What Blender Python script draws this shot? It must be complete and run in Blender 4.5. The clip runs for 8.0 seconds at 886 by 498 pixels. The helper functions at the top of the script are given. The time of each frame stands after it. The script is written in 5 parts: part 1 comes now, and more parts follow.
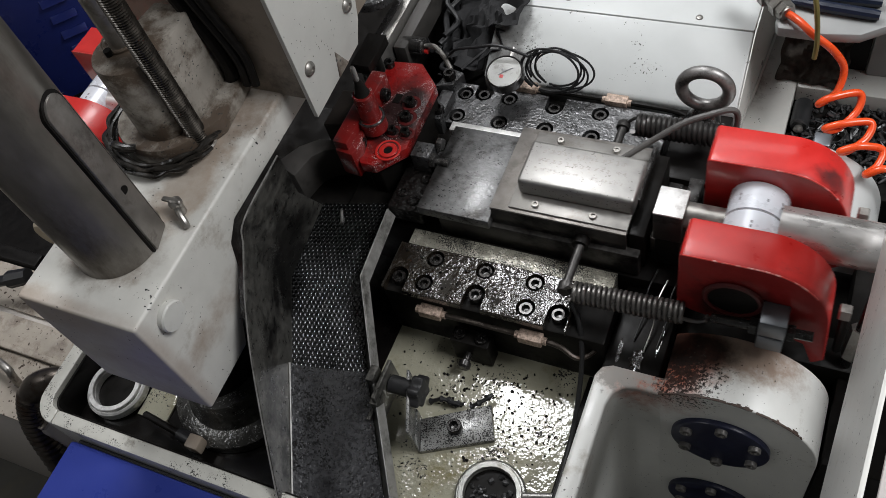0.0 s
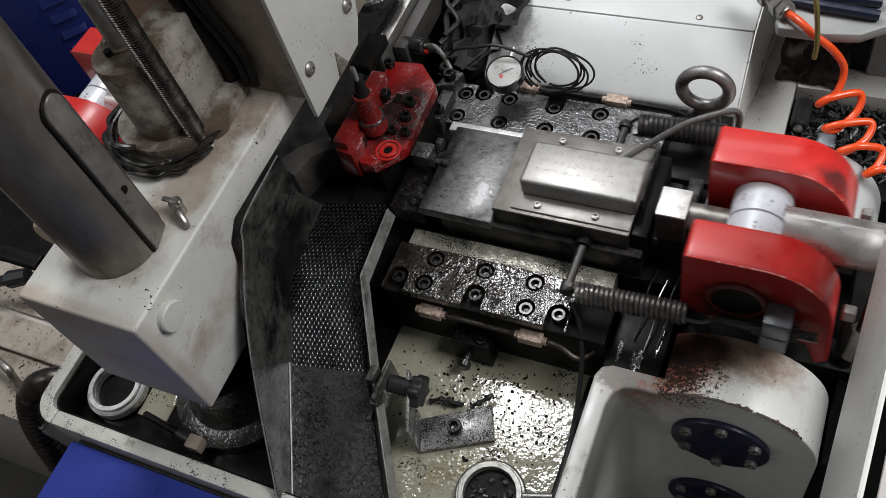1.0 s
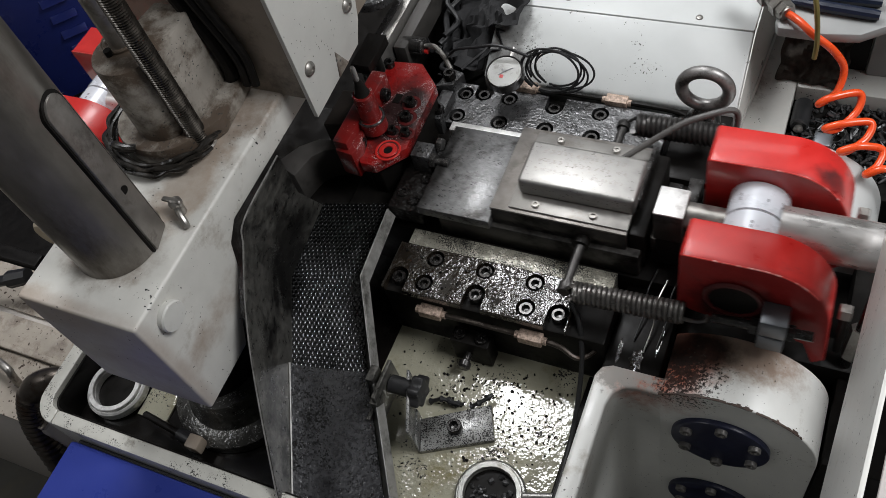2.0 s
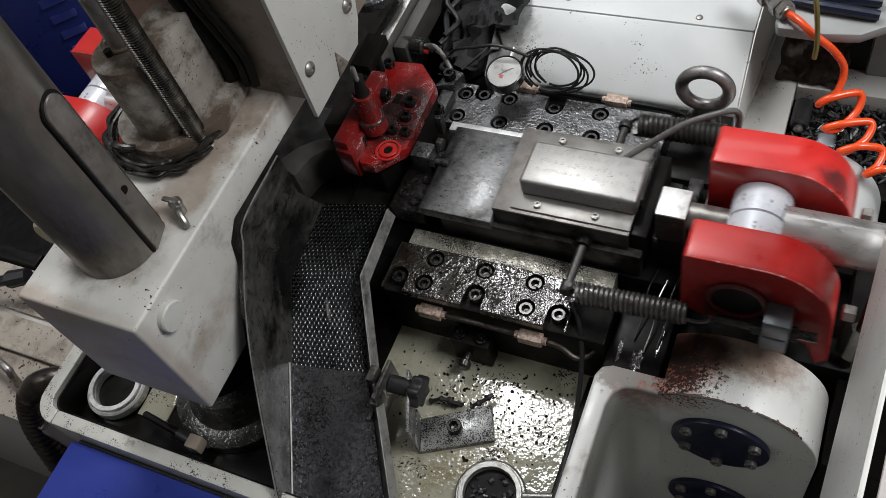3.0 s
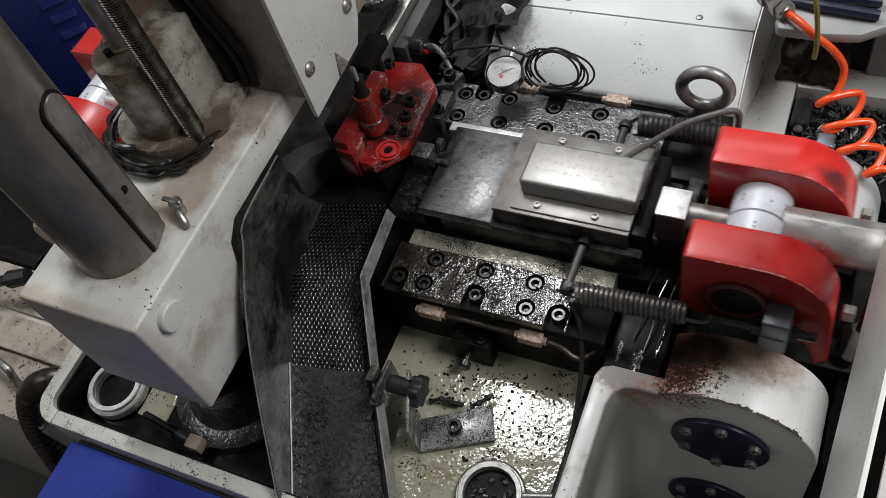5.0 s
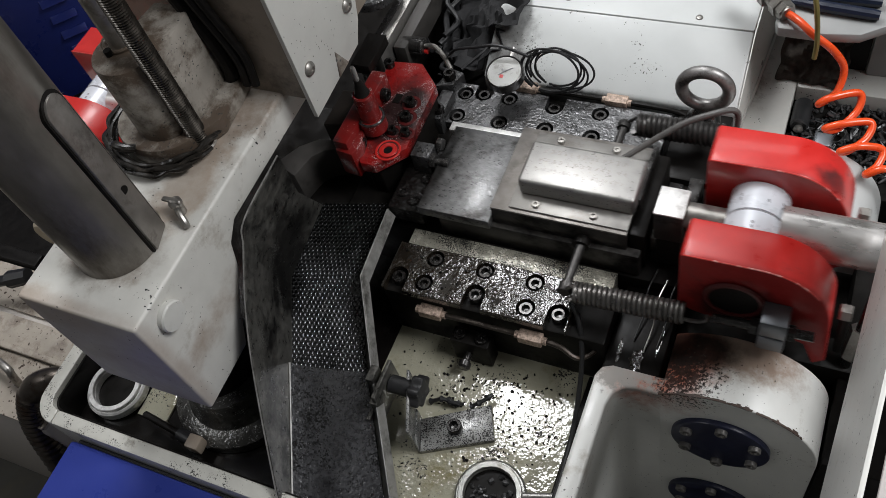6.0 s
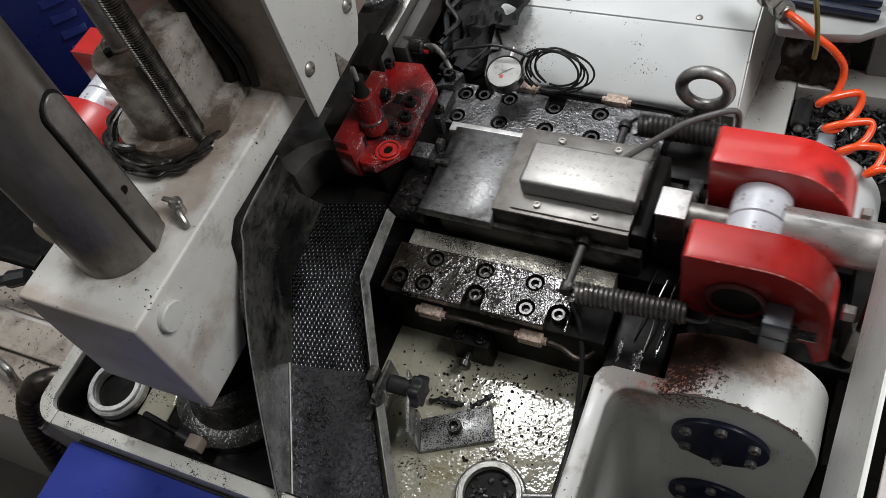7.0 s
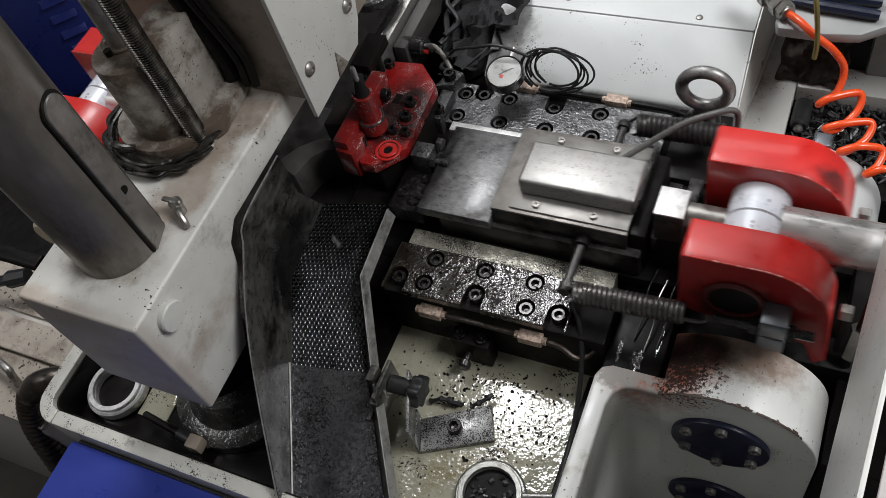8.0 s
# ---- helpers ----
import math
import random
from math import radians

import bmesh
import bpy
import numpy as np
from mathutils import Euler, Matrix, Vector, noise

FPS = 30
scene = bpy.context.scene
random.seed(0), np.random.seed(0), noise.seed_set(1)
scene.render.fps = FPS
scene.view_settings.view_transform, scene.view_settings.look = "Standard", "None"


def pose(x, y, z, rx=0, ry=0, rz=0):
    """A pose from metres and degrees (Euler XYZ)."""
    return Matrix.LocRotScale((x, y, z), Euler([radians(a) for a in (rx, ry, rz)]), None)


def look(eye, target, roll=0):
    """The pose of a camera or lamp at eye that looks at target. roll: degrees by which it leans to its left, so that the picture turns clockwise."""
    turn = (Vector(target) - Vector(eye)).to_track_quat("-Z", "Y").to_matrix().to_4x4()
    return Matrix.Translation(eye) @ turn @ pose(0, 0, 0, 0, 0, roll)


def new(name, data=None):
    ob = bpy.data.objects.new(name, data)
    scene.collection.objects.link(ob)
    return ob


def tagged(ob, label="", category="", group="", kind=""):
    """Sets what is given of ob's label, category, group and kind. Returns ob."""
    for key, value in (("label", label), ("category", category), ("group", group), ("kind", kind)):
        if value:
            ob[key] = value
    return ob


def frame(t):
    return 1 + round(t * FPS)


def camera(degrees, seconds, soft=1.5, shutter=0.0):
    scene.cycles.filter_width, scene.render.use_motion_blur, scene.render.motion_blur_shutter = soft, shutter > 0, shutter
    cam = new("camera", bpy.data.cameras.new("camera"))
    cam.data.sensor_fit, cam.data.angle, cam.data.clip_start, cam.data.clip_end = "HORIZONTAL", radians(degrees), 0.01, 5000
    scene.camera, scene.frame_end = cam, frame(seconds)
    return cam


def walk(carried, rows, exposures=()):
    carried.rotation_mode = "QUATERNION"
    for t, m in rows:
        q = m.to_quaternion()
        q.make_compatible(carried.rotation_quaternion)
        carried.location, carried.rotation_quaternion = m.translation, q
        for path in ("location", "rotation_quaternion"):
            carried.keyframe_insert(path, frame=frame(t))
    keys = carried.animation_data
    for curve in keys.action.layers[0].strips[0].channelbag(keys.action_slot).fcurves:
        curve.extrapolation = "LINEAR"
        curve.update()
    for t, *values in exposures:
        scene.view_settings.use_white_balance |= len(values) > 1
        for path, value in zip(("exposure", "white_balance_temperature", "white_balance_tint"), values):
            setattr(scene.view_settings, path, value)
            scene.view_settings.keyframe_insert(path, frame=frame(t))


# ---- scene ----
cam = camera(53.868, 8.0, soft=0.8, shutter=0.5)
EYE, FWD = Vector((0.37183, -0.68370, 1.21316)), Vector((-0.35715, 0.45589, -0.81524))
VIEW = look(EYE, EYE + FWD, -19.5689)
walk(cam, [(0.0, VIEW), (8.0, VIEW)])

# ---- light: the hall's lamps overhead, an added fill lamp and the dim hall round the machine ----
world = bpy.data.worlds.new("hall")
scene.world = world
world.use_nodes = True
world.node_tree.nodes["Background"].inputs["Color"].default_value = (0.72, 0.80, 0.95, 1)
world.node_tree.nodes["Background"].inputs["Strength"].default_value = 0.35
scene.view_settings.exposure = 0.0


def lamp(name, eye, target, sx, sy, watts, colour=(0.97, 0.98, 1.0)):
    data = bpy.data.lights.new(name, "AREA")
    data.shape, data.size, data.size_y, data.energy, data.color = "RECTANGLE", sx, sy, watts, colour
    ob = new(name, data)
    ob.matrix_world = look(eye, target)
    return ob


lamp("hall_lamp_main", (-0.98, 1.20, 3.2), (-0.98, 1.20, 0), 0.98, 0.98, 78)
lamp("hall_lamp_row", (-0.7, 2.6, 3.25), (-0.3, 0.4, 0), 3.2, 0.6, 17)
lamp("hall_lamp_side", (1.95, 0.22, 2.75), (0.0, -0.05, 0.2), 1.2, 1.0, 75)
# added fill for the left-hand fronts; no such lamp is known here
lamp("front_fill_lamp", (-2.6, -1.4, 3.1), (-0.7, -0.3, 0.0), 1.4, 0.5, 17)


# ---- materials ----
def mat(name, base, rough=0.5, metal=0.0, var=0.25, scale=40.0, bump=0.15, dirt=None, dirt_scale=14.0, dirt_amount=0.5,
        spots=None, spot_scale=120.0, spot_amount=0.3, coat=0.0, rough_var=0.15,
        drops=0.0, drop_scale=150.0, stretch=None, stain_and_shade=None, clump=0.45, spec=0.5, matte=False, dulled=False, uneven=0.6, beads=0.0, film=0.12):
    """Base colour with fine grain, a layer of dirt patches and a layer of small dark specks."""
    m = bpy.data.materials.new(name)
    m.use_nodes = True
    nt = m.node_tree
    bsdf = nt.nodes["Principled BSDF"]
    tex = nt.nodes.new("ShaderNodeTexCoord")

    def node(kind, **values):
        n = nt.nodes.new(kind)
        for key, value in values.items():
            n.inputs[key].default_value = value
        return n

    where = tex.outputs["Object"]
    if stretch:
        mp = nt.nodes.new("ShaderNodeMapping")
        mp.inputs["Scale"].default_value = stretch
        nt.links.new(where, mp.inputs["Vector"])
        where = mp.outputs["Vector"]

    def noise_tex(sc, detail=4.0, rough_=0.6):
        n = node("ShaderNodeTexNoise", Scale=sc, Detail=detail, Roughness=rough_)
        nt.links.new(where, n.inputs["Vector"])
        return n

    def ramp(src, a, b):
        r = nt.nodes.new("ShaderNodeMapRange")
        r.inputs["From Min"].default_value, r.inputs["From Max"].default_value = a, b
        nt.links.new(src, r.inputs["Value"])
        return r.outputs["Result"]

    def mix(fac, a, b, mode="MIX"):
        n = nt.nodes.new("ShaderNodeMix")
        n.data_type, n.blend_type = "RGBA", mode
        nt.links.new(fac, n.inputs[0])
        for i, v in ((6, a), (7, b)):
            if isinstance(v, tuple):
                n.inputs[i].default_value = (*v[:3], 1)
            else:
                nt.links.new(v, n.inputs[i])
        return n.outputs[2]

    fine = noise_tex(scale)
    dark = tuple(c * (1 - var) for c in base)
    light = tuple(min(1, c * (1 + var * 0.6)) for c in base)
    colour = mix(ramp(fine.outputs["Fac"], 0.3, 0.7), dark, light)
    rough_out = ramp(fine.outputs["Fac"], 0.2, 0.8)
    rr = nt.nodes.new("ShaderNodeMapRange")
    rr.inputs["To Min"].default_value = max(0.02, rough - rough_var)
    rr.inputs["To Max"].default_value = min(1, rough + rough_var)
    nt.links.new(rough_out, rr.inputs["Value"])
    rough_sock = rr.outputs["Result"]
    if dirt:
        big = noise_tex(dirt_scale, 9.0, 0.72)
        fac = ramp(big.outputs["Fac"], 0.66 - 0.28 * dirt_amount, 0.78 - 0.26 * dirt_amount)
        colour = mix(fac, colour, dirt)
    spec_sock = None
    # tinted patches: stains, and some that put shade into the colour
    if stain_and_shade:
        for centre, size, tint, edge, *grain in stain_and_shade:
            d = nt.nodes.new("ShaderNodeVectorMath")
            d.operation = "DISTANCE"
            sc = nt.nodes.new("ShaderNodeMapping")
            sc.inputs["Scale"].default_value = tuple(1 / v for v in size)
            sc.inputs["Location"].default_value = tuple(-c / v for c, v in zip(centre, size))
            nt.links.new(tex.outputs["Object"], sc.inputs["Vector"])
            nt.links.new(sc.outputs["Vector"], d.inputs[0])
            rag = noise_tex(grain[0] if grain else 35, 6.0, 0.7)
            add = nt.nodes.new("ShaderNodeMath")
            add.operation = "MULTIPLY_ADD"
            nt.links.new(rag.outputs["Fac"], add.inputs[0])
            add.inputs[1].default_value = edge
            nt.links.new(d.outputs["Value"], add.inputs[2])
            inv = nt.nodes.new("ShaderNodeMapRange")
            inv.interpolation_type = "SMOOTHSTEP"
            for key, value in (("From Min", 0.45 + edge * 0.5), ("From Max", 1.0 + edge * 0.5), ("To Min", 0.985), ("To Max", 0.0)):
                inv.inputs[key].default_value = value
            nt.links.new(add.outputs[0], inv.inputs["Value"])
            wash = nt.nodes.new("ShaderNodeMath")
            wash.operation = "MULTIPLY"
            patchy = noise_tex((grain[0] if grain else 35) * 0.55, 7.0, 0.75)
            worn = ramp(patchy.outputs["Fac"], 0.30, 0.62)
            nt.links.new(worn, wash.inputs[0])
            nt.links.new(inv.outputs["Result"], wash.inputs[1])
            half = nt.nodes.new("ShaderNodeMix")
            half.inputs[0].default_value = uneven
            nt.links.new(inv.outputs["Result"], half.inputs[2])
            nt.links.new(wash.outputs[0], half.inputs[3])
            colour = mix(half.outputs[0], colour, tint)
            if dulled:
                # soot, grime and painted shade take the gloss off the paint
                dull = nt.nodes.new("ShaderNodeMix")
                nt.links.new(inv.outputs["Result"], dull.inputs[0])
                nt.links.new(rough_sock, dull.inputs[2])
                dull.inputs[3].default_value = 0.85
                rough_sock = dull.outputs[0]
                low = nt.nodes.new("ShaderNodeMapRange")
                low.inputs["To Min"].default_value, low.inputs["To Max"].default_value = spec, 0.1
                nt.links.new(inv.outputs["Result"], low.inputs["Value"])
                if spec_sock:
                    nt.links.new(spec_sock, low.inputs["To Min"])
                spec_sock = low.outputs["Result"]
    if spots:
        speck = noise_tex(spot_scale * 2.2, 2.0, 0.5)
        patch = noise_tex(dirt_scale * 1.7, 4.0)
        lim = nt.nodes.new("ShaderNodeMath")
        lim.operation = "MULTIPLY_ADD"
        nt.links.new(patch.outputs["Fac"], lim.inputs[0])
        lim.inputs[1].default_value = clump
        nt.links.new(speck.outputs["Fac"], lim.inputs[2])
        edge_ = 0.74 + 0.5 * clump - 0.55 * spot_amount
        less = nt.nodes.new("ShaderNodeMapRange")
        less.inputs["From Min"].default_value, less.inputs["From Max"].default_value = edge_ - 0.012, edge_ + 0.012
        nt.links.new(lim.outputs[0], less.inputs["Value"])
        colour = mix(less.outputs[0], colour, spots)
        if matte:
            rm = nt.nodes.new("ShaderNodeMix")
            nt.links.new(less.outputs[0], rm.inputs[0])
            nt.links.new(rough_sock, rm.inputs[2])
            rm.inputs[3].default_value = 0.7
            rough_sock = rm.outputs[0]
            cw = nt.nodes.new("ShaderNodeMapRange")
            cw.inputs["To Min"].default_value, cw.inputs["To Max"].default_value = coat, 0.0
            nt.links.new(less.outputs[0], cw.inputs["Value"])
            nt.links.new(cw.outputs["Result"], bsdf.inputs["Coat Weight"])
    nt.links.new(colour, bsdf.inputs["Base Color"])
    nt.links.new(rough_sock, bsdf.inputs["Roughness"])
    bsdf.inputs["Metallic"].default_value = metal
    bsdf.inputs["Specular IOR Level"].default_value = spec
    if spec_sock:
        nt.links.new(spec_sock, bsdf.inputs["Specular IOR Level"])
    bsdf.inputs["Coat Weight"].default_value = coat
    bsdf.inputs["Coat Roughness"].default_value = film
    last = None
    if bump:
        last = node("ShaderNodeBump", Strength=bump, Distance=0.001)
        nt.links.new(fine.outputs["Fac"], last.inputs["Height"])
    if drops:
        # wet beads: small irregular humps that break up the lamps' reflection
        hump = noise_tex(drop_scale, 1.2, 0.5).outputs["Fac"]
        if beads:
            # beads only in patches, a smooth film between
            area = noise_tex(beads, 5.0, 0.6)
            few = nt.nodes.new("ShaderNodeMath")
            few.operation = "MULTIPLY"
            nt.links.new(ramp(area.outputs["Fac"], 0.40, 0.52), few.inputs[0])
            nt.links.new(hump, few.inputs[1])
            hump = few.outputs[0]
        db = node("ShaderNodeBump", Strength=1.0, Distance=0.005 * drops)
        nt.links.new(hump, db.inputs["Height"])
        if last:
            nt.links.new(last.outputs["Normal"], db.inputs["Normal"])
        last = db
    if last:
        nt.links.new(last.outputs["Normal"], bsdf.inputs["Normal"])
        if drops:
            nt.links.new(last.outputs["Normal"], bsdf.inputs["Coat Normal"])
    return m


BLACK = (0.012, 0.011, 0.010)
GREY_PAINT = mat("grey_paint", (0.60, 0.595, 0.56), 0.42, var=0.05, scale=30, bump=0.05, dirt=(0.34, 0.31, 0.27), dirt_scale=6, dirt_amount=0.25, spots=(0.03, 0.03, 0.03), spot_scale=85, spot_amount=0.02)
DIRTY_PAINT = mat("grimy_grey_paint", (0.30, 0.275, 0.24), 0.40, var=0.2, scale=25, bump=0.12, dirt=(0.085, 0.062, 0.045), dirt_scale=16, dirt_amount=0.86, spots=(0.03, 0.03, 0.03), spot_scale=90, spot_amount=0.09)
WHITE_PAINT = mat("white_paint", (0.56, 0.575, 0.565), 0.4, var=0.03, scale=25, bump=0.04, dirt=(0.43, 0.41, 0.37), dirt_scale=5, dirt_amount=0.2, spots=(0.06, 0.06, 0.055), spot_scale=110, spot_amount=-0.08, clump=0.9)
COVER_WHITE = mat("grimy_edged_white_paint", (0.56, 0.575, 0.565), 0.4, var=0.03, scale=25, bump=0.04, dirt=(0.43, 0.41, 0.37), dirt_scale=5, dirt_amount=0.2, spots=(0.06, 0.06, 0.055), spot_scale=120, spot_amount=-0.05, clump=0.9, stain_and_shade=(((-0.05, -0.232, 0.09), (0.30, 0.026, 0.055), (0.035, 0.032, 0.03), 1.0, 40), ((-0.20, -0.17, 0.16), (0.05, 0.10, 0.08), (0.10, 0.095, 0.09), 1.4, 26)), uneven=0.5)
HOUSING = mat("scorched_white_paint", (0.68, 0.68, 0.65), 0.38, var=0.05, scale=30, bump=0.06, dirt=(0.36, 0.33, 0.28), dirt_scale=9, dirt_amount=0.2, spots=(0.03, 0.025, 0.02), spot_scale=110, spot_amount=0.03,
              stain_and_shade=(((-0.02, 0.016, 0.13), (0.14, 0.060, 0.25), (0.30, 0.22, 0.17), 1.0), ((-0.090, -0.006, 0.12), (0.105, 0.085, 0.11), (0.34, 0.105, 0.06), 0.9, 24), ((-0.052, 0.006, 0.135), (0.080, 0.046, 0.14), (0.004, 0.0035, 0.003), 0.7, 22), ((-0.055, -0.034, 0.13), (0.055, 0.036, 0.045), (0.012, 0.008, 0.007), 4.2, 210), ((-0.135, -0.048, 0.117), (0.07, 0.03, 0.02), (0.30, 0.285, 0.265), 2.6, 70)), dulled=True, uneven=0.12)
RED_PAINT = mat("red_paint", (0.60, 0.022, 0.018), 0.36, var=0.12, scale=30, bump=0.05, dirt=(0.26, 0.014, 0.013), dirt_scale=14, dirt_amount=0.26, coat=0.5)
# first patch puts shade over the arm's front face; second is pivot oil
RED_ARM = mat("oily_shaded_red_paint", (0.60, 0.022, 0.018), 0.36, var=0.12, scale=30, bump=0.05, dirt=(0.26, 0.014, 0.013), dirt_scale=14, dirt_amount=0.26, coat=0.12, dulled=True, stain_and_shade=(((-0.02, -0.125, -0.02), (0.35, 0.03, 0.35), (0.10, 0.006, 0.006), 0.3, 14), ((-0.035, -0.115, 0.01), (0.075, 0.06, 0.07), (0.010, 0.006, 0.006), 0.7, 30)), uneven=0.2)
# a smear on top, then a patch standing in for shade in front
RED_FAR = mat("smeared_shaded_red_paint", (0.60, 0.022, 0.018), 0.36, var=0.12, scale=30, bump=0.05, dirt=(0.26, 0.014, 0.013), dirt_scale=14, dirt_amount=0.26, coat=0.4, stain_and_shade=(((0.050, 0.062, 0.095), (0.034, 0.024, 0.05), (0.10, 0.02, 0.02), 1.2, 30), ((-0.02, 0.03, -0.02), (0.35, 0.020, 0.35), (0.16, 0.008, 0.008), 0.3, 14)), uneven=0.4)
PALE_EDGE = mat("pale_flecked_edge", (0.62, 0.06, 0.05), 0.35, var=0.2, scale=90, bump=0.3, dirt=(0.85, 0.62, 0.58), dirt_scale=60, dirt_amount=0.42)
RED_OILY = mat("oily_red_paint", (0.34, 0.012, 0.011), 0.30, var=0.2, scale=40, bump=0.1, dirt=(0.09, 0.012, 0.012), dirt_scale=18, dirt_amount=0.40, spots=(0.5, 0.44, 0.44), spot_scale=250, spot_amount=0.08, clump=1.0, coat=0.3, film=0.06, drops=0.1, drop_scale=260, stain_and_shade=(((0.012, 0.005, 0.1), (0.062, 0.10, 0.3), (0.012, 0.011, 0.011), 0.8, 30),), uneven=0.05)
RED_BLOCK = mat("scuffed_red_paint", (0.19, 0.008, 0.007), 0.34, var=0.2, scale=40, bump=0.1, dirt=(0.05, 0.02, 0.02), dirt_scale=20, dirt_amount=0.55, spots=(0.45, 0.36, 0.35), spot_scale=200, spot_amount=0.07, clump=0.9, coat=0.3)
# last patch tones the front face darker and warmer, in place of shade
COLUMN_PAINT = mat("smeared_shaded_grey_paint", (0.60, 0.59, 0.55), 0.42, var=0.06, scale=30, bump=0.05, dirt=(0.33, 0.29, 0.24), dirt_scale=7, dirt_amount=0.32, spots=(0.03, 0.03, 0.03), spot_scale=85, spot_amount=0.02,
                   stain_and_shade=(((0.035, 0.165, 0.40), (0.13, 0.12, 0.03), (0.20, 0.145, 0.105), 1.6, 16), ((0.0, -0.07, 0.40), (0.085, 0.085, 0.03), (0.22, 0.17, 0.13), 1.4, 20), ((0.045, 0.05, 0.40), (0.05, 0.13, 0.03), (0.36, 0.29, 0.23), 2.0, 12),
                          ((-0.06, -0.19, 0.375), (0.12, 0.05, 0.045), (0.34, 0.26, 0.19), 1.4, 18), ((0.02, -0.12, 0.27), (0.12, 0.20, 0.05), (0.36, 0.30, 0.25), 1.6, 14), ((0.0, -0.181, 0.27), (0.30, 0.03, 0.25), (0.40, 0.345, 0.30), 0.5, 16)))
STEEL = mat("worn_steel", (0.36, 0.345, 0.32), 0.38, 0.85, var=0.2, scale=70, bump=0.1, dirt=(0.13, 0.11, 0.10), dirt_scale=14, dirt_amount=0.42)
POST = mat("dull_post_steel", (0.25, 0.232, 0.21), 0.40, 0.85, var=0.18, scale=50, bump=0.06, dirt=(0.11, 0.095, 0.08), dirt_scale=6, dirt_amount=0.45, stretch=(1, 1, 0.35))
BRIGHT_STEEL = mat("bright_steel", (0.39, 0.38, 0.365), 0.46, 0.85, var=0.12, scale=90, bump=0.06, dirt=(0.42, 0.39, 0.36), dirt_scale=22, dirt_amount=0.35, spots=(0.15, 0.14, 0.13), spot_scale=140, spot_amount=0.08)
DARK_STEEL = mat("dark_oily_steel", (0.06, 0.057, 0.055), 0.32, 0.7, var=0.4, scale=80, bump=0.3, dirt=BLACK, dirt_scale=20, dirt_amount=0.55, spots=(0.20, 0.20, 0.20), spot_scale=280, spot_amount=0.16, coat=0.4)
WET_RAIL = mat("wet_black_rail", (0.016, 0.012, 0.008), 0.09, 0.0, var=0.5, scale=80, bump=0.2, dirt=BLACK, dirt_scale=22, dirt_amount=0.4, spots=(0.012, 0.009, 0.006), spot_scale=110, spot_amount=0.14, clump=1.5, coat=1.0, drops=0.27, drop_scale=230, beads=16, film=0.03, spec=0.35, rough_var=0.04, matte=True)
# oily iron; also on blocks that stand in for shaded gaps
OILY_SHADE_BLACK = mat("black_oily_shaded_iron", (0.010, 0.009, 0.0082), 0.42, 0.0, spec=0.12, var=0.4, scale=60, bump=0.4, dirt=(0.007, 0.0062, 0.0056), dirt_scale=15, dirt_amount=0.5)
GUNMETAL = mat("gunmetal_plate", (0.12, 0.12, 0.122), 0.36, 0.7, var=0.35, scale=80, bump=0.35, dirt=(0.045, 0.042, 0.04), dirt_scale=26, dirt_amount=0.5, spots=(0.015, 0.015, 0.015), spot_scale=150, spot_amount=0.16, clump=0.8, drops=0.22, drop_scale=190, coat=0.4, film=0.05, beads=30)
DIE = mat("streaked_die_plate", (0.22, 0.22, 0.22), 0.42, 0.8, var=0.35, scale=80, bump=0.35, dirt=(0.07, 0.066, 0.062), dirt_scale=22, dirt_amount=0.45, spots=(0.02, 0.02, 0.02), spot_scale=130, spot_amount=0.12, drops=0.06, drop_scale=190, coat=0.35, film=0.06, stain_and_shade=(((-0.160, 0.0, 0.05), (0.035, 0.16, 0.2), (0.02, 0.019, 0.018), 0.9),))
BASIN = mat("oily_basin", (0.37, 0.355, 0.27), 0.06, 0.0, var=0.10, scale=14, bump=0.04, dirt=(0.22, 0.19, 0.10), dirt_scale=10, dirt_amount=0.34, spots=(0.02, 0.018, 0.015), spot_scale=150, spot_amount=-0.02, clump=1.3, coat=1.0, rough_var=0.04, drops=0.12, drop_scale=190, beads=13, film=0.025, spec=0.5, matte=True)
WET_BLACK = mat("wet_black_iron", (0.006, 0.005, 0.0045), 0.5, 0.0, var=0.4, scale=60, bump=0.2, dirt=(0.004, 0.0035, 0.003), dirt_scale=30, dirt_amount=0.5, coat=0.22, film=0.03, spec=0.3, drops=0.8, drop_scale=120, beads=0.0)
BLACK_OIL = mat("black_oil", (0.006, 0.005, 0.0045), 0.2, 0.0, var=0.4, scale=20, bump=0.05, dirt=(0.03, 0.027, 0.02), dirt_scale=12, dirt_amount=0.2, coat=0.2)
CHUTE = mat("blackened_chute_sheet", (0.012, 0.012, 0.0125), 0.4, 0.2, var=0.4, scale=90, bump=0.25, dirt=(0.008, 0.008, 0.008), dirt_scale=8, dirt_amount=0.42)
CHUTE_LOW = mat("scuffed_chute_sheet", (0.075, 0.075, 0.08), 0.30, 0.6, var=0.4, scale=140, bump=0.4, dirt=(0.022, 0.022, 0.024), dirt_scale=10, dirt_amount=0.35, spots=(0.012, 0.012, 0.012), spot_scale=150, spot_amount=0.16, clump=1.0, coat=0.6, film=0.05, drops=0.2, drop_scale=260)
# the dark patch puts shade on the left wall into the colour
CHUTE_WALL = mat("worn_shaded_chute_wall", (0.16, 0.156, 0.142), 0.34, 0.6, var=0.5, scale=70, bump=0.3, dirt=(0.014, 0.0135, 0.013), dirt_scale=12, dirt_amount=0.62, spots=(0.22, 0.215, 0.20), spot_scale=230, spot_amount=0.06, clump=0.9, stain_and_shade=(((-0.06, 0.03, 0.16), (0.10, 0.10, 0.12), (0.014, 0.0135, 0.013), 0.9, 20),), uneven=0.3)
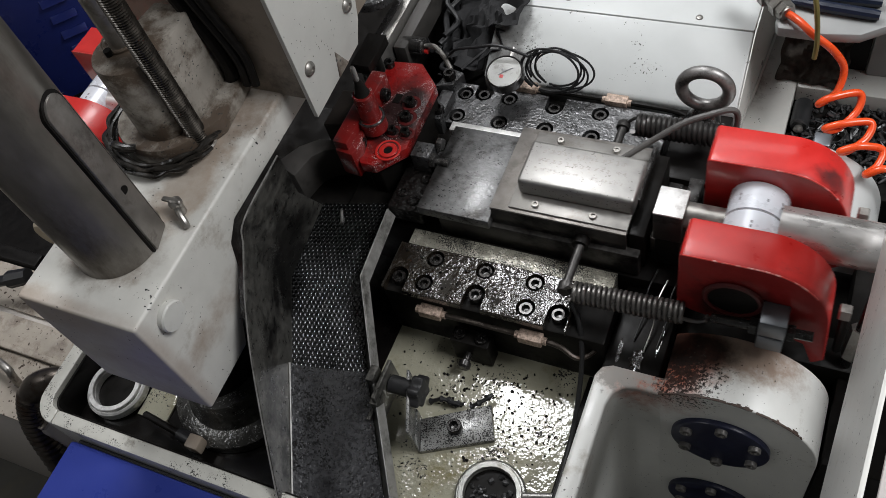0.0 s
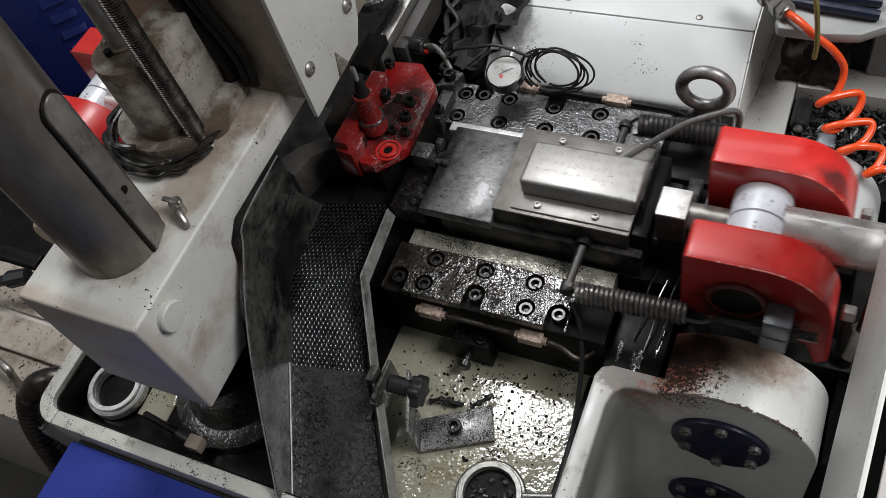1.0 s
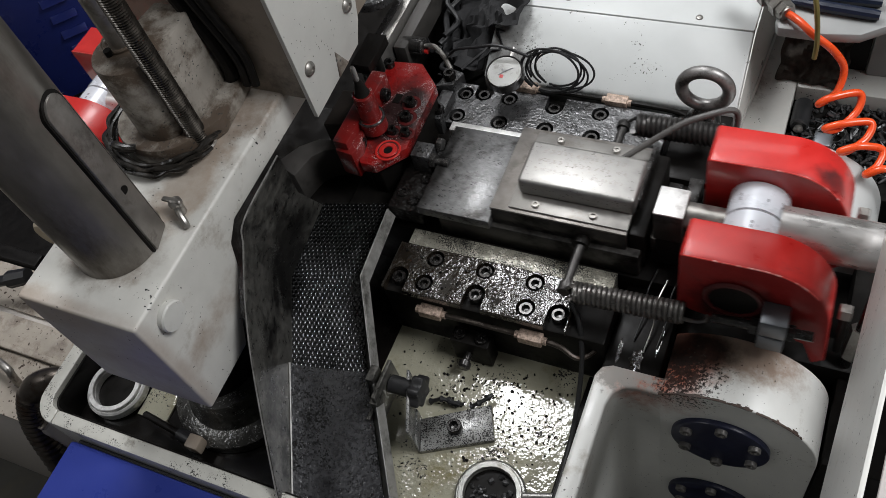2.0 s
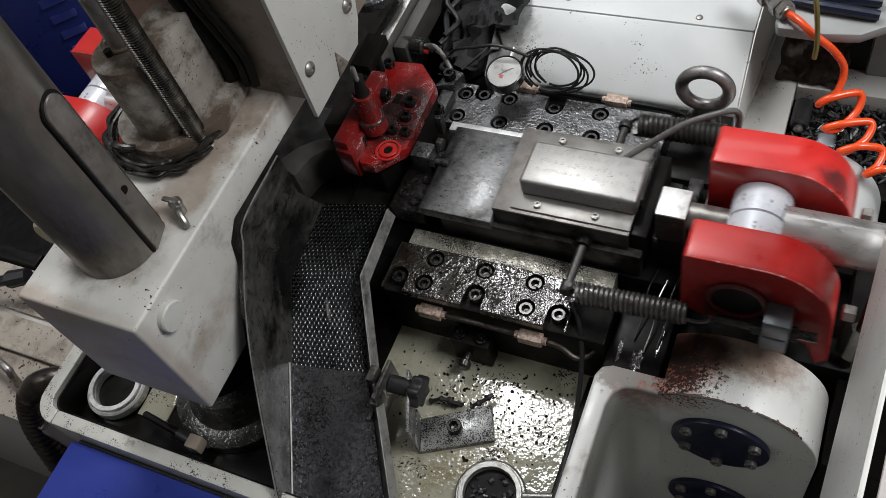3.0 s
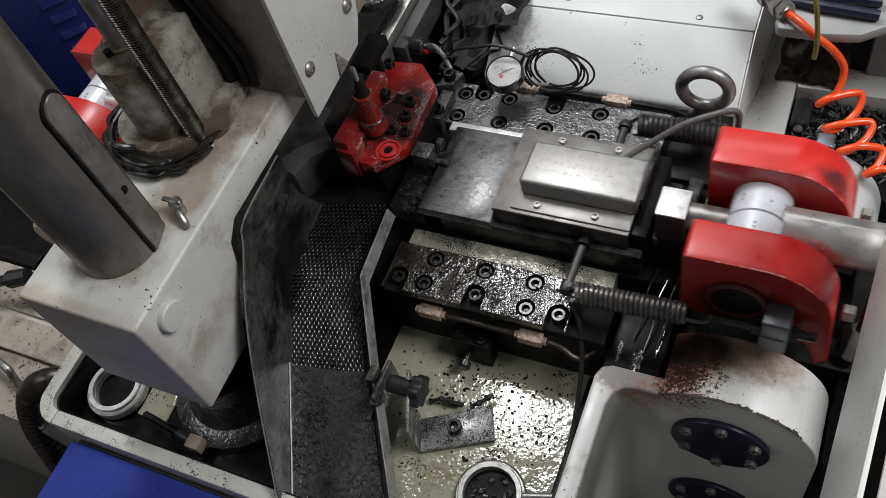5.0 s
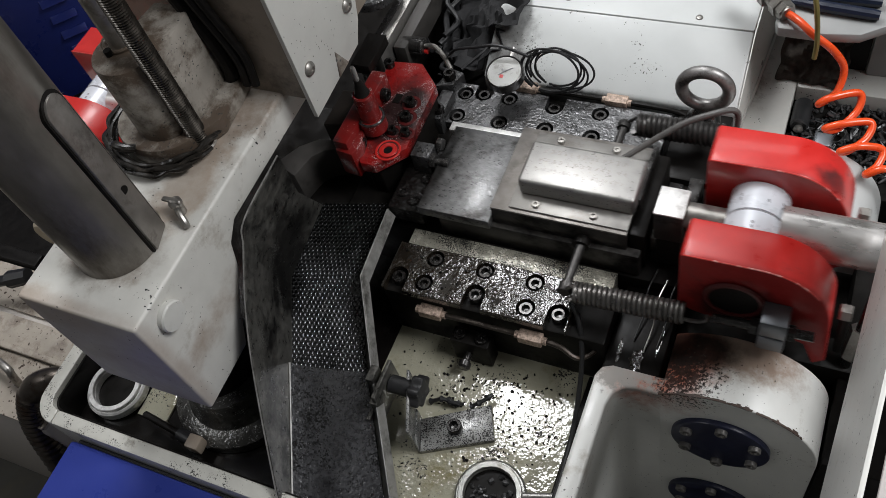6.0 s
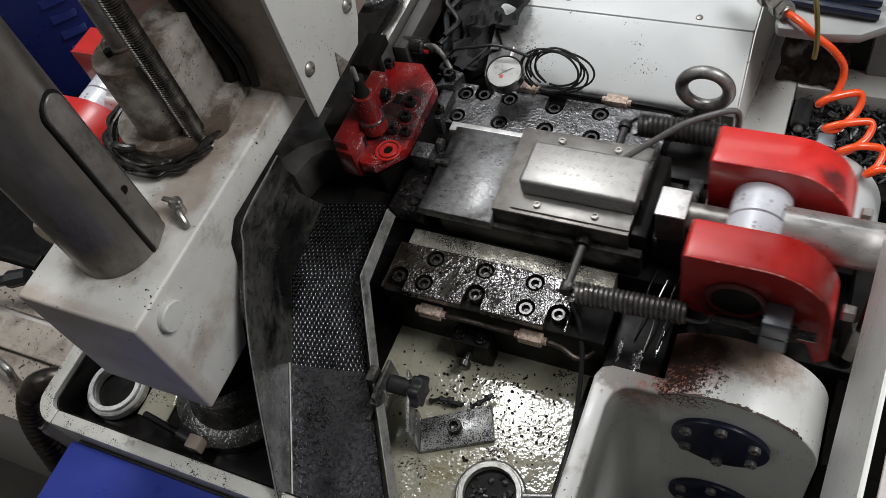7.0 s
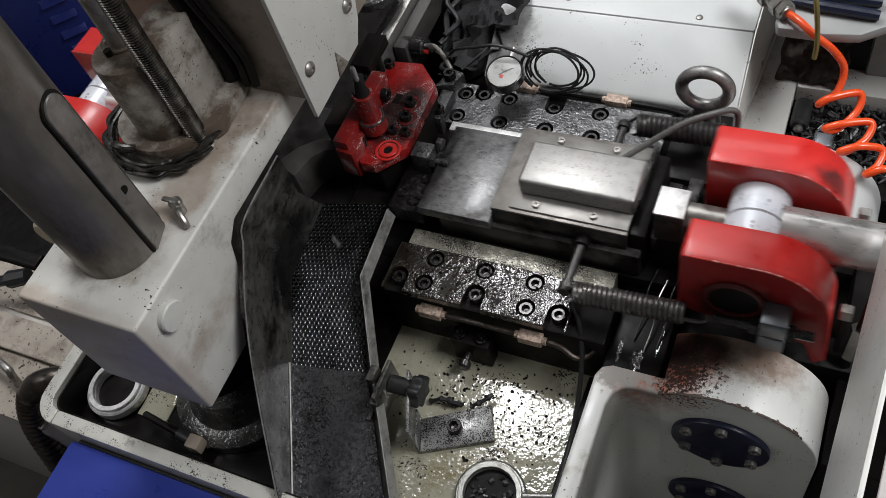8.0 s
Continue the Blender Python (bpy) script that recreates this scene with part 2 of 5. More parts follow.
BLUE = mat("blue_paint", (0.022, 0.038, 0.235), 0.34, var=0.08, scale=20, bump=0.04, dirt=(0.018, 0.029, 0.17), dirt_scale=5, dirt_amount=0.4, spots=(0.3, 0.3, 0.38), spot_scale=70, spot_amount=-0.03)
NAVY = mat("navy_paint", (0.010, 0.013, 0.040), 0.4, var=0.2, scale=40, bump=0.1)
RUBBER = mat("black_rubber", (0.019, 0.019, 0.02), 0.45, var=0.3, scale=90, bump=0.1)
CLOTH = mat("black_oily_cloth", (0.024, 0.024, 0.025), 0.8, spec=0.25, var=0.5, scale=120, bump=0.6)
BRASS = mat("corroded_brass", (0.46, 0.35, 0.28), 0.55, 0.3, var=0.6, scale=220, bump=0.9, dirt=(0.08, 0.05, 0.04), dirt_scale=70, dirt_amount=0.42)
WHITE_SLEEVE = mat("white_enamel", (0.74, 0.77, 0.82), 0.3, 0.1, var=0.03, scale=40, bump=0.02)
INK = mat("black_ink", (0.22, 0.22, 0.24), 0.5, var=0.1, bump=0)
PLATE_INK = mat("engraved_grey", (0.33, 0.31, 0.29), 0.5, 0.6, var=0.2, bump=0)
RED_INK = mat("red_ink", (0.5, 0.05, 0.05), 0.5, var=0.1, bump=0)
ORANGE = mat("orange_hose", (0.85, 0.085, 0.015), 0.3, var=0.06, scale=40, bump=0.02, coat=0.3)
TOOL_BLUE = mat("dark_blue_grip", (0.006, 0.011, 0.028), 0.4, var=0.15, scale=60, bump=0.1)
FLOOR = mat("hall_concrete", (0.09, 0.085, 0.075), 0.7, var=0.25, scale=15, bump=0.3, dirt=(0.10, 0.09, 0.07), dirt_scale=4, dirt_amount=0.5)
BENCH = mat("dusty_beige_metal", (0.42, 0.37, 0.31), 0.6, var=0.15, scale=30, bump=0.2, dirt=(0.17, 0.13, 0.10), dirt_scale=9, dirt_amount=0.45, spots=(0.05, 0.03, 0.02), spot_scale=60, spot_amount=0.14)
WALL = mat("hall_wall", (0.30, 0.30, 0.29), 0.8, var=0.1, scale=4, bump=0.1, dirt=(0.24, 0.235, 0.225), dirt_scale=1, dirt_amount=0.4)
RIM_PAINT = mat("chipped_rim_paint", (0.56, 0.55, 0.50), 0.42, var=0.08, scale=40, bump=0.15, dirt=(0.20, 0.18, 0.15), dirt_scale=22, dirt_amount=0.32, spots=(0.02, 0.02, 0.018), spot_scale=230, spot_amount=0.09, clump=1.0)
GREASY = mat("greasy_brown_paint", (0.26, 0.215, 0.17), 0.45, var=0.15, scale=25, bump=0.1, dirt=(0.09, 0.07, 0.052), dirt_scale=9, dirt_amount=0.5)
RUST = mat("rusty_tube", (0.085, 0.072, 0.062), 0.34, 0.8, var=0.3, scale=60, bump=0.3, dirt=(0.05, 0.03, 0.02), dirt_scale=20, dirt_amount=0.5)


# ---- mesh helpers ----
def thing(name, label, category, x=0.0, y=0.0, z=0.0, group="", kind=""):
    e = new(name)
    e.empty_display_size = 0.02
    e.location = (x, y, z)
    return tagged(e, label, category, group, kind)


def part(name, bm, material, parent=None, label="", smooth=True):
    me = bpy.data.meshes.new(name)
    bmesh.ops.recalc_face_normals(bm, faces=bm.faces)
    if smooth:
        for f in bm.faces:
            f.smooth = True
        for e in bm.edges:
            if len(e.link_faces) == 2 and e.calc_face_angle(0) > 0.6:
                e.smooth = False
    bm.to_mesh(me)
    bm.free()
    me.materials.append(material)
    ob = new(name, me)
    if parent:
        ob.parent = parent
        top = parent
        off = Vector(parent.location)
        while top.parent:
            top = top.parent
            off += top.location
        for v in me.vertices:
            v.co -= off
    if label:
        ob["label"] = label
    return ob


def join(*parts):
    bm = bmesh.new()
    for p in parts:
        me = bpy.data.meshes.new("tmp")
        p.to_mesh(me)
        p.free()
        bm.from_mesh(me)
        bpy.data.meshes.remove(me)
    return bm


def box(x0, x1, y0, y1, z0, z1, bevel=0.002, seg=2):
    bm = bmesh.new()
    bmesh.ops.create_cube(bm, size=1.0)
    for v in bm.verts:
        v.co = ((x0 + x1) / 2 + v.co.x * (x1 - x0), (y0 + y1) / 2 + v.co.y * (y1 - y0), (z0 + z1) / 2 + v.co.z * (z1 - z0))
    if bevel:
        bmesh.ops.bevel(bm, geom=bm.edges[:], offset=bevel, segments=seg, affect="EDGES", profile=0.5)
    return bm


def prism(profile, lo, hi, axis="z", bevel=0.002, seg=2):
    """A polygon given in the two other axes, extruded along axis."""
    bm = bmesh.new()

    def put(a, b, c):
        return {"z": (a, b, c), "y": (a, c, b), "x": (c, a, b)}[axis]

    low = [bm.verts.new(put(a, b, lo)) for a, b in profile]
    f = bm.faces.new(low)
    up = bmesh.ops.extrude_face_region(bm, geom=[f])
    d = Vector(put(0, 0, hi - lo))
    for v in [g for g in up["geom"] if isinstance(g, bmesh.types.BMVert)]:
        v.co += d
    bmesh.ops.recalc_face_normals(bm, faces=bm.faces)
    if bevel:
        sharp = [e for e in bm.edges if e.calc_face_angle(0) > 0.5]
        bmesh.ops.bevel(bm, geom=sharp, offset=bevel, segments=seg, affect="EDGES", profile=0.5)
    return bm


def lathe(profile, centre, axis="z", n=32, closed=True):
    """Turn (radius, height) pairs round an axis through centre."""
    bm = bmesh.new()
    c = Vector(centre)
    rings = []
    for r, h in profile:
        ring = []
        for i in range(n):
            a = 2 * math.pi * i / n
            u, w = r * math.cos(a), r * math.sin(a)
            p = {"z": (u, w, h), "y": (u, h, w), "x": (h, u, w)}[axis]
            ring.append(bm.verts.new(c + Vector(p)))
        rings.append(ring)
    for a, b in zip(rings, rings[1:]):
        for i in range(n):
            j = (i + 1) % n
            bm.faces.new((a[i], a[j], b[j], b[i]))
    if closed:
        bm.faces.new(rings[0])
        bm.faces.new(rings[-1])
    return bm


def ring_body(ro, ri, h, centre, axis="z", n=40, ch=0.003):
    """A hollow ring with chamfered lips."""
    return lathe([(ri, 0), (ro - ch, 0), (ro, ch), (ro, h - ch), (ro - ch, h), (ri + ch, h), (ri, h - ch), (ri, 0)], centre, axis, n, closed=False)


def tube(points, r, n=10, closed=False):
    """A round tube along points; r one radius or one per point."""
    pts = [Vector(p) for p in points]
    rad = r if isinstance(r, (list, tuple)) else [r] * len(pts)
    bm = bmesh.new()
    rings, side = [], None
    for i, p in enumerate(pts):
        a = pts[i - 1] if i else (pts[-1] if closed else pts[0])
        b = pts[i + 1] if i + 1 < len(pts) else (pts[0] if closed else pts[-1])
        d = (b - a).normalized()
        if side is None:
            side = d.cross(Vector((0.3, 0.2, 1)) if abs(d.z) < 0.9 else Vector((1, 0.2, 0))).normalized()
        side = (side - d * side.dot(d)).normalized()
        up = d.cross(side)
        rings.append([bm.verts.new(p + (side * math.cos(2 * math.pi * k / n) + up * math.sin(2 * math.pi * k / n)) * rad[i]) for k in range(n)])
    pairs = list(zip(rings, rings[1:])) + ([(rings[-1], rings[0])] if closed else [])
    for a, b in pairs:
        for k in range(n):
            j = (k + 1) % n
            bm.faces.new((a[k], a[j], b[j], b[k]))
    if not closed:
        bm.faces.new(rings[0])
        bm.faces.new(rings[-1])
    return bm


def smooth_path(points, steps=8):
    """A rounded path through points."""
    pts = [Vector(p) for p in points]
    pts = [pts[0] * 2 - pts[1]] + pts + [pts[-1] * 2 - pts[-2]]
    out = []
    for i in range(1, len(pts) - 2):
        p0, p1, p2, p3 = pts[i - 1:i + 3]
        for k in range(steps):
            t = k / steps
            out.append(0.5 * ((2 * p1) + (p2 - p0) * t + (2 * p0 - 5 * p1 + 4 * p2 - p3) * t * t + (3 * p1 - p0 - 3 * p2 + p3) * t ** 3))
    out.append(pts[-2])
    return out


def helix(a, b, r, turns, per=16):
    """Points of a coil round the line from a to b."""
    a, b = Vector(a), Vector(b)
    d = (b - a).normalized()
    u = d.cross(Vector((0, 0, 1))).normalized()
    w = d.cross(u)
    n = int(turns * per)
    return [a + (b - a) * (i / n) + (u * math.cos(2 * math.pi * i / per) + w * math.sin(2 * math.pi * i / per)) * r for i in range(n + 1)]


def cap_screw(x, y, z, r=0.012, h=0.012, parent=None, material=None, name="cap_screw", axis="z", sign=1):
    """A socket-head screw: knurled head with a hexagon socket."""
    n = 24
    s = 0.52 * r
    prof = [(r, 0), (r, sign * h * 0.85), (r * 0.9, sign * h), (s * 1.08, sign * h), (s * 0.95, sign * h * 0.9), (s * 0.9, sign * h * 0.45), (0.0005, sign * h * 0.42)]
    return part(name, lathe(prof, (x, y, z), axis, n), material or DARK_STEEL, parent)


def hex_nut(x, y, z, r, h, axis, parent, material=None, name="nut"):
    return part(name, lathe([(r * 0.9, 0), (r, h * 0.12), (r, h * 0.88), (r * 0.9, h)], (x, y, z), axis, 6), material or STEEL, parent, smooth=False)


def carve(ob, cutters):
    """Cut the shapes out of ob's mesh."""
    tool = new("cutter", bpy.data.meshes.new("cutter"))
    cutters.to_mesh(tool.data)
    cutters.free()
    off = ob.matrix_world.translation.copy()
    p = ob.parent
    off = Vector(p.location) if p else Vector((0, 0, 0))
    for v in tool.data.vertices:
        v.co -= off
    tool.location = off
    m = ob.modifiers.new("cut", "BOOLEAN")
    m.object, m.solver = tool, "EXACT"
    bpy.context.view_layer.update()
    me = bpy.data.meshes.new_from_object(ob.evaluated_get(bpy.context.evaluated_depsgraph_get()))
    ob.modifiers.remove(m)
    old = ob.data
    ob.data = me
    bpy.data.meshes.remove(old)
    bpy.data.objects.remove(tool)
    for f in me.polygons:
        f.use_smooth = False
    return ob


# ---- the hall ----
def hall():
    tagged(part("floor", box(-4, 4, -4, 4, -0.95, -0.85, 0), FLOOR), "dirty grey concrete hall floor", "floor", kind="structure")
    for i, (x0, x1, y0, y1) in enumerate(((-4.1, -4, -4, 4), (4, 4.1, -4, 4), (-4, 4, -4.1, -4), (-4, 4, 4, 4.1))):
        tagged(part("wall_%d" % (i + 1), box(x0, x1, y0, y1, -0.85, 3.4, 0), WALL), "plain pale grey hall wall", "wall", kind="structure")
    tagged(part("ceiling", box(-4.1, 4.1, -4.1, 4.1, 3.4, 3.5, 0), WALL), "plain pale grey hall ceiling", "ceiling", kind="structure")


# ---- machine bed with its oil basin ----
def machine_bed():
    bed = thing("machine_bed", "light grey cast machine bed with an oil-filled basin", "machine", 0, 0, -0.85)
    part("bed_body", box(-0.66, 0.172, -0.50, -0.03, -0.85, -0.03, 0.01), GREY_PAINT, bed)
    part("bed_rear", box(-0.66, 0.60, -0.028, 0.95, -0.85, -0.03, 0.01), OILY_SHADE_BLACK, bed)
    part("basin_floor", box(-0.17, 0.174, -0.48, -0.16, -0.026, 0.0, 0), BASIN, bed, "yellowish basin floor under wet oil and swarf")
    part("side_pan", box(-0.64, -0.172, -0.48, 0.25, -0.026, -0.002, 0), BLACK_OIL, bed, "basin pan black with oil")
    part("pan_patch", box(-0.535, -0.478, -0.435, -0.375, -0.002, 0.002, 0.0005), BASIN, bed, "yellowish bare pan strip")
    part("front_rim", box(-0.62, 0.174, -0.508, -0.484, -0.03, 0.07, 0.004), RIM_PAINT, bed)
    part("front_liner", box(-0.60, 0.15, -0.4838, -0.480, -0.02, 0.058, 0.001), OILY_SHADE_BLACK, bed, "oil-black inner face of the rim")

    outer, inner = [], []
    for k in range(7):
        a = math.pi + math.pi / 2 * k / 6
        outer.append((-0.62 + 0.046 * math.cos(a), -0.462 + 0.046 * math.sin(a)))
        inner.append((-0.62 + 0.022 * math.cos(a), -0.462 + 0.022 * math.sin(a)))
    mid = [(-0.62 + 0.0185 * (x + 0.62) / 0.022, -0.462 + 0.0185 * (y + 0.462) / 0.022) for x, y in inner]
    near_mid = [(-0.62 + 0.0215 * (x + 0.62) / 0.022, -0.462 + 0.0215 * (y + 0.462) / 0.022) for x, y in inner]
    part("side_liner", prism([(-0.6415, 0.2)] + near_mid + mid[::-1] + [(-0.6385, 0.2)], -0.02, 0.060, "z", 0), OILY_SHADE_BLACK, bed, "oil-black inner face of the rim")
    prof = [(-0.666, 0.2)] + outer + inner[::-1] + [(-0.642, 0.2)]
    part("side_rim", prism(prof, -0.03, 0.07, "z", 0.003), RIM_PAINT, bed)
    part("drip_ledge", box(0.146, 0.172, -0.48, -0.165, -0.02, 0.010, 0.003), OILY_SHADE_BLACK, bed, "oil-black ledge along the partition")
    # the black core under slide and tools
    part("core_block", box(-0.30, 0.256, -0.044, 0.262, -0.02, 0.112, 0.004), OILY_SHADE_BLACK, bed, "black oily core block")
    # core_gap and rear_filler stand in black for dark gaps beside the core
    part("core_gap", box(0.172, 0.50, -0.08, -0.03, -0.3, 0.05, 0.004), OILY_SHADE_BLACK, bed)
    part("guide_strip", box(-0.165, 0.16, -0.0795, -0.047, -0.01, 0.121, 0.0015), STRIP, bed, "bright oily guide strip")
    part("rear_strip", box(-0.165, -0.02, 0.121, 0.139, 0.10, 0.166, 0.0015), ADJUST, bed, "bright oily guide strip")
    part("rear_filler", box(0.172, 0.255, 0.135, 0.30, 0.06, 0.125, 0.003), OILY_SHADE_BLACK, bed)
    part("cavity_wall", box(-0.345, -0.325, 0.26, 0.95, -0.02, 0.15, 0.003), OILY_SHADE_BLACK, bed)
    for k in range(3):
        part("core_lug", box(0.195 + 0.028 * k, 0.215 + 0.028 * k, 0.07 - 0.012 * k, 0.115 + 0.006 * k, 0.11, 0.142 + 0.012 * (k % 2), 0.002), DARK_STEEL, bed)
    part("core_shelf", box(0.173, 0.252, -0.1855, -0.04, -0.3, 0.088, 0.004), OILY_SHADE_BLACK, bed)
    rng = random.Random(31)
    for x, y, rx, ry in ((0.216, -0.158, 0.010, 0.017), (0.190, -0.150, 0.003, 0.020), (0.240, -0.120, 0.003, 0.024)):
        ring = [(x + rx * rng.uniform(0.7, 1.2) * math.cos(2 * math.pi * k / 18), y + ry * rng.uniform(0.7, 1.2) * math.sin(2 * math.pi * k / 18)) for k in range(18)]
        part("oil_puddle", prism(ring, 0.0875, 0.0890, "z", 0), WET_RAIL, bed, "wet oil puddle")


def arch_profile(cx, cz, r, left):
    a0 = math.degrees(math.acos((left - cx) / r))
    prof = [(left, -0.60)]
    for k in range(25):
        a = math.radians(a0 - k * a0 / 24)
        prof.append((cx + r * math.cos(a), cz + r * math.sin(a)))
    return prof + [(cx + r + 0.004, -0.60)]


def housing():
    """The arched bearing housings; the near one has bolted flanges on its front."""
    h = thing("bearing_housing", "white-painted arched bearing housing, scorched and oily on top", "housing", 0.34, -0.15, 0)
    part("housing_shell", prism(arch_profile(0.341, 0.018, 0.129, 0.262), -0.2122, -0.118, "y", 0.0025, 3), HOUSING, h)
    part("partition", prism([(0.172, -0.75), (0.1985, -0.75), (0.1985, -0.245), (0.2035, -0.226), (0.214, -0.2155), (0.23, -0.212), (0.30, -0.2118), (0.30, -0.186), (0.192, -0.186), (0.178, -0.192), (0.172, -0.206)], -0.60, 0.117, "z", 0.005, 3), HOUSING, h, "chipped white partition wall")
    rng = random.Random(8)
    flakes = []
    for k in range(120):
        a = math.radians(rng.uniform(38, 128))
        r = 0.1292
        w, l = rng.uniform(0.0006, 0.0022) * (2.0 if k % 7 == 0 else 1), rng.uniform(0.001, 0.005)
        f = box(-l, l, -0.0008, w, -0.0006, 0.0004, 0)
        for v in f.verts:
            v.co += Vector((rng.uniform(-1, 1), rng.uniform(0, 1), 0)) * 0.0008
        bmesh.ops.rotate(f, verts=f.verts, cent=(0, 0, 0), matrix=Matrix.Rotation(math.pi / 2 - a, 3, "Y"))
        bmesh.ops.translate(f, verts=f.verts, vec=(0.341 + r * math.cos(a), -0.2122, 0.018 + r * math.sin(a)))
        flakes.append(f)
    tagged(part("chipped_edge", join(*flakes), CHIP, h, "dark brown chips along the edge", smooth=False), kind="stuff")
    for z in (0.019, -0.222):
        oval = [(0.346 + 0.066 * math.cos(2 * math.pi * k / 48), z + 0.068 * math.sin(2 * math.pi * k / 48)) for k in range(48)]
        fl = part("flange", prism(oval, -0.220, -0.211, "y", 0.002), NAVY, h, "dark navy bolted flange")
        for k in range(6):
            a = math.radians(30 + 60 * k)
            cap_screw(0.346 + 0.052 * math.cos(a), -0.2198, z + 0.054 * math.sin(a), 0.0082, 0.007, fl, BOLT, "bolt", "y", -1)
    f = thing("far_bearing_housing", "white-painted arched bearing housing behind the rocker", "housing", 0.36, 0.16, 0)
    part("housing_shell", prism(arch_profile(0.362, 0.010, 0.130, 0.290), 0.13, 0.235, "y", 0.005, 3), WHITE_PAINT, f)


# ---- rails ----
def rail(name, label, y_out, y_in, bolts, slots, material, z=0.13):
    r = thing(name, label, "guide rail", 0, (y_out + y_in) / 2, 0)
    lo, hi = min(y_out, y_in), max(y_out, y_in)
    x0 = -0.172 if y_out < 0 else -0.205
    part("rail_block", box(x0 - 0.001, 0.172, lo + 0.002, hi - 0.002, -0.012, z - 0.0145, 0.003), OILY_SHADE_BLACK, r)
    plate = part("rail_plate", box(x0, 0.118 if y_out < 0 else 0.165, lo, hi, z - 0.014, z, 0.0015), material, r)
    holes = []
    for x, y in bolts:
        holes.append(lathe([(0.0142, -0.016), (0.0142, 0.004)], (x, y, z), "z", 28))
    for x, y in slots:
        out = y_out + (0.01 if y_out > y else -0.01)
        n = 14
        side = -1 if y_out < y else 1
        pts = [(x + 0.0155 * math.cos(math.pi * k / n), y - side * 0.0155 * math.sin(math.pi * k / n)) for k in range(n + 1)]
        holes.append(prism(pts + [(x - 0.0155, out), (x + 0.0155, out)], z - 0.017, z + 0.005, "z", 0))
    carve(plate, join(*holes))
    for x, y in list(bolts) + list(slots):
        cap_screw(x, y, z - 0.0145, 0.0108, 0.0125, r, SCREW)
    return r


def oil_lines():
    """Thin lubrication pipes with brass distributor blocks along both rails."""
    for name, y, z, x0, x1, blocks in (("front_oil_line", -0.170, 0.098, -0.10, 0.15, (-0.092, 0.066)), ("rear_oil_line", 0.262, 0.132, -0.10, 0.20, (-0.083, 0.072))):
        o = thing(name, "thin dark oil pipe with corroded brass distributors", "pipe", 0, y, z)
        end = [(x1 - 0.05, y, z - 0.001), (x1 - 0.01, y - 0.006 if y < 0 else y, z - 0.012), (x1 + 0.02, y + 0.03 if y < 0 else y, z - 0.01)]
        part("pipe", tube(smooth_path([(x0, y, z), (0.0, y, z + 0.001)] + end, 6), 0.0042, 8), RUST if y < 0 else OILY_SHADE_BLACK, o)
        for k, x in enumerate(blocks):
            d = part("distributor", box(x - 0.018, x + 0.018, y - 0.009, y + 0.009, z - 0.008, z + 0.008, 0.002), BRASS, o, "corroded brass distributor")
            for sgn in (-1, 1):
                part("ferrule", lathe([(0.006, 0), (0.006, sgn * 0.006)], (x + sgn * 0.018, y, z), "x", 10), BRASS, d)


def drip_hose():
    d = thing("drip_hose", "thin black hose running down into the basin", "hose", 0.14, -0.2, 0.0)
    part("hose", tube(smooth_path([(0.112, -0.118, 0.135), (0.130, -0.140, 0.128), (0.142, -0.170, 0.095), (0.146, -0.205, 0.05), (0.150, -0.26, 0.018), (0.153, -0.34, 0.013), (0.150, -0.44, 0.012)], 8), 0.0036, 10), RUBBER, d)
    for k, (x, y) in enumerate(((0.205, -0.060), (0.222, -0.075), (0.238, -0.062))):
        w = thing("wire_strand", "thin oily wire strand beside the slide", "wire", x, y, 0.09, "wire strands beside the slide")
        part("strand", tube(smooth_path([(x, y - 0.07, 0.09), (x + 0.004, y - 0.03, 0.10), (x + 0.002, y, 0.115), (x + 0.008, y + 0.035, 0.12)], 6), 0.0013, 8), STEEL if k == 1 else RUBBER, w)


def clamp_lug():
    b = thing("clamp_lug", "black oily lug with two cap screws below the rail", "lug", -0.03, -0.18, 0.0)
    part("lug_body", box(-0.062, 0.0, -0.190, -0.164, 0.0, 0.062, 0.003), OILY_SHADE_BLACK, b)
    for x in (-0.049, -0.014):
        cap_screw(x, -0.177, 0.062, 0.0095, 0.006, b, SCREW)
    part("stop_knob", lathe([(0.006, 0), (0.006, -0.014), (0.010, -0.016), (0.010, -0.024), (0.007, -0.027)], (-0.035, -0.190, 0.03), "y", 16), DARK_STEEL, b)


# ---- moving slide ----
def coil_spring(name, a, b, label, material, hook=0.03, turns=22, radius=0.0135, wire=0.0026):
    s = thing(name, label, "spring", *a)
    a, b = Vector(a), Vector(b)
    part("coil", tube(helix(a, b, radius, turns), wire, 8), material, s)
    hk = [b + Vector((0, 0, -0.0145)), b + Vector((0.008, 0, -0.015)), b + Vector((0.02, 0, -0.012)), b + Vector((hook, 0, -0.002)), b + Vector((hook, 0, 0.008))]
    part("hook", tube(smooth_path(hk, 5), 0.0027, 8), material, s)
    hk = [a + Vector((0, 0, 0.0145)), a + Vector((-0.006, 0, 0.008)), a + Vector((-0.012, 0, 0.0)), a + Vector((-0.010, 0, -0.008))]
    part("eye", tube(smooth_path(hk, 5), 0.0027, 8), material, s)
    return s


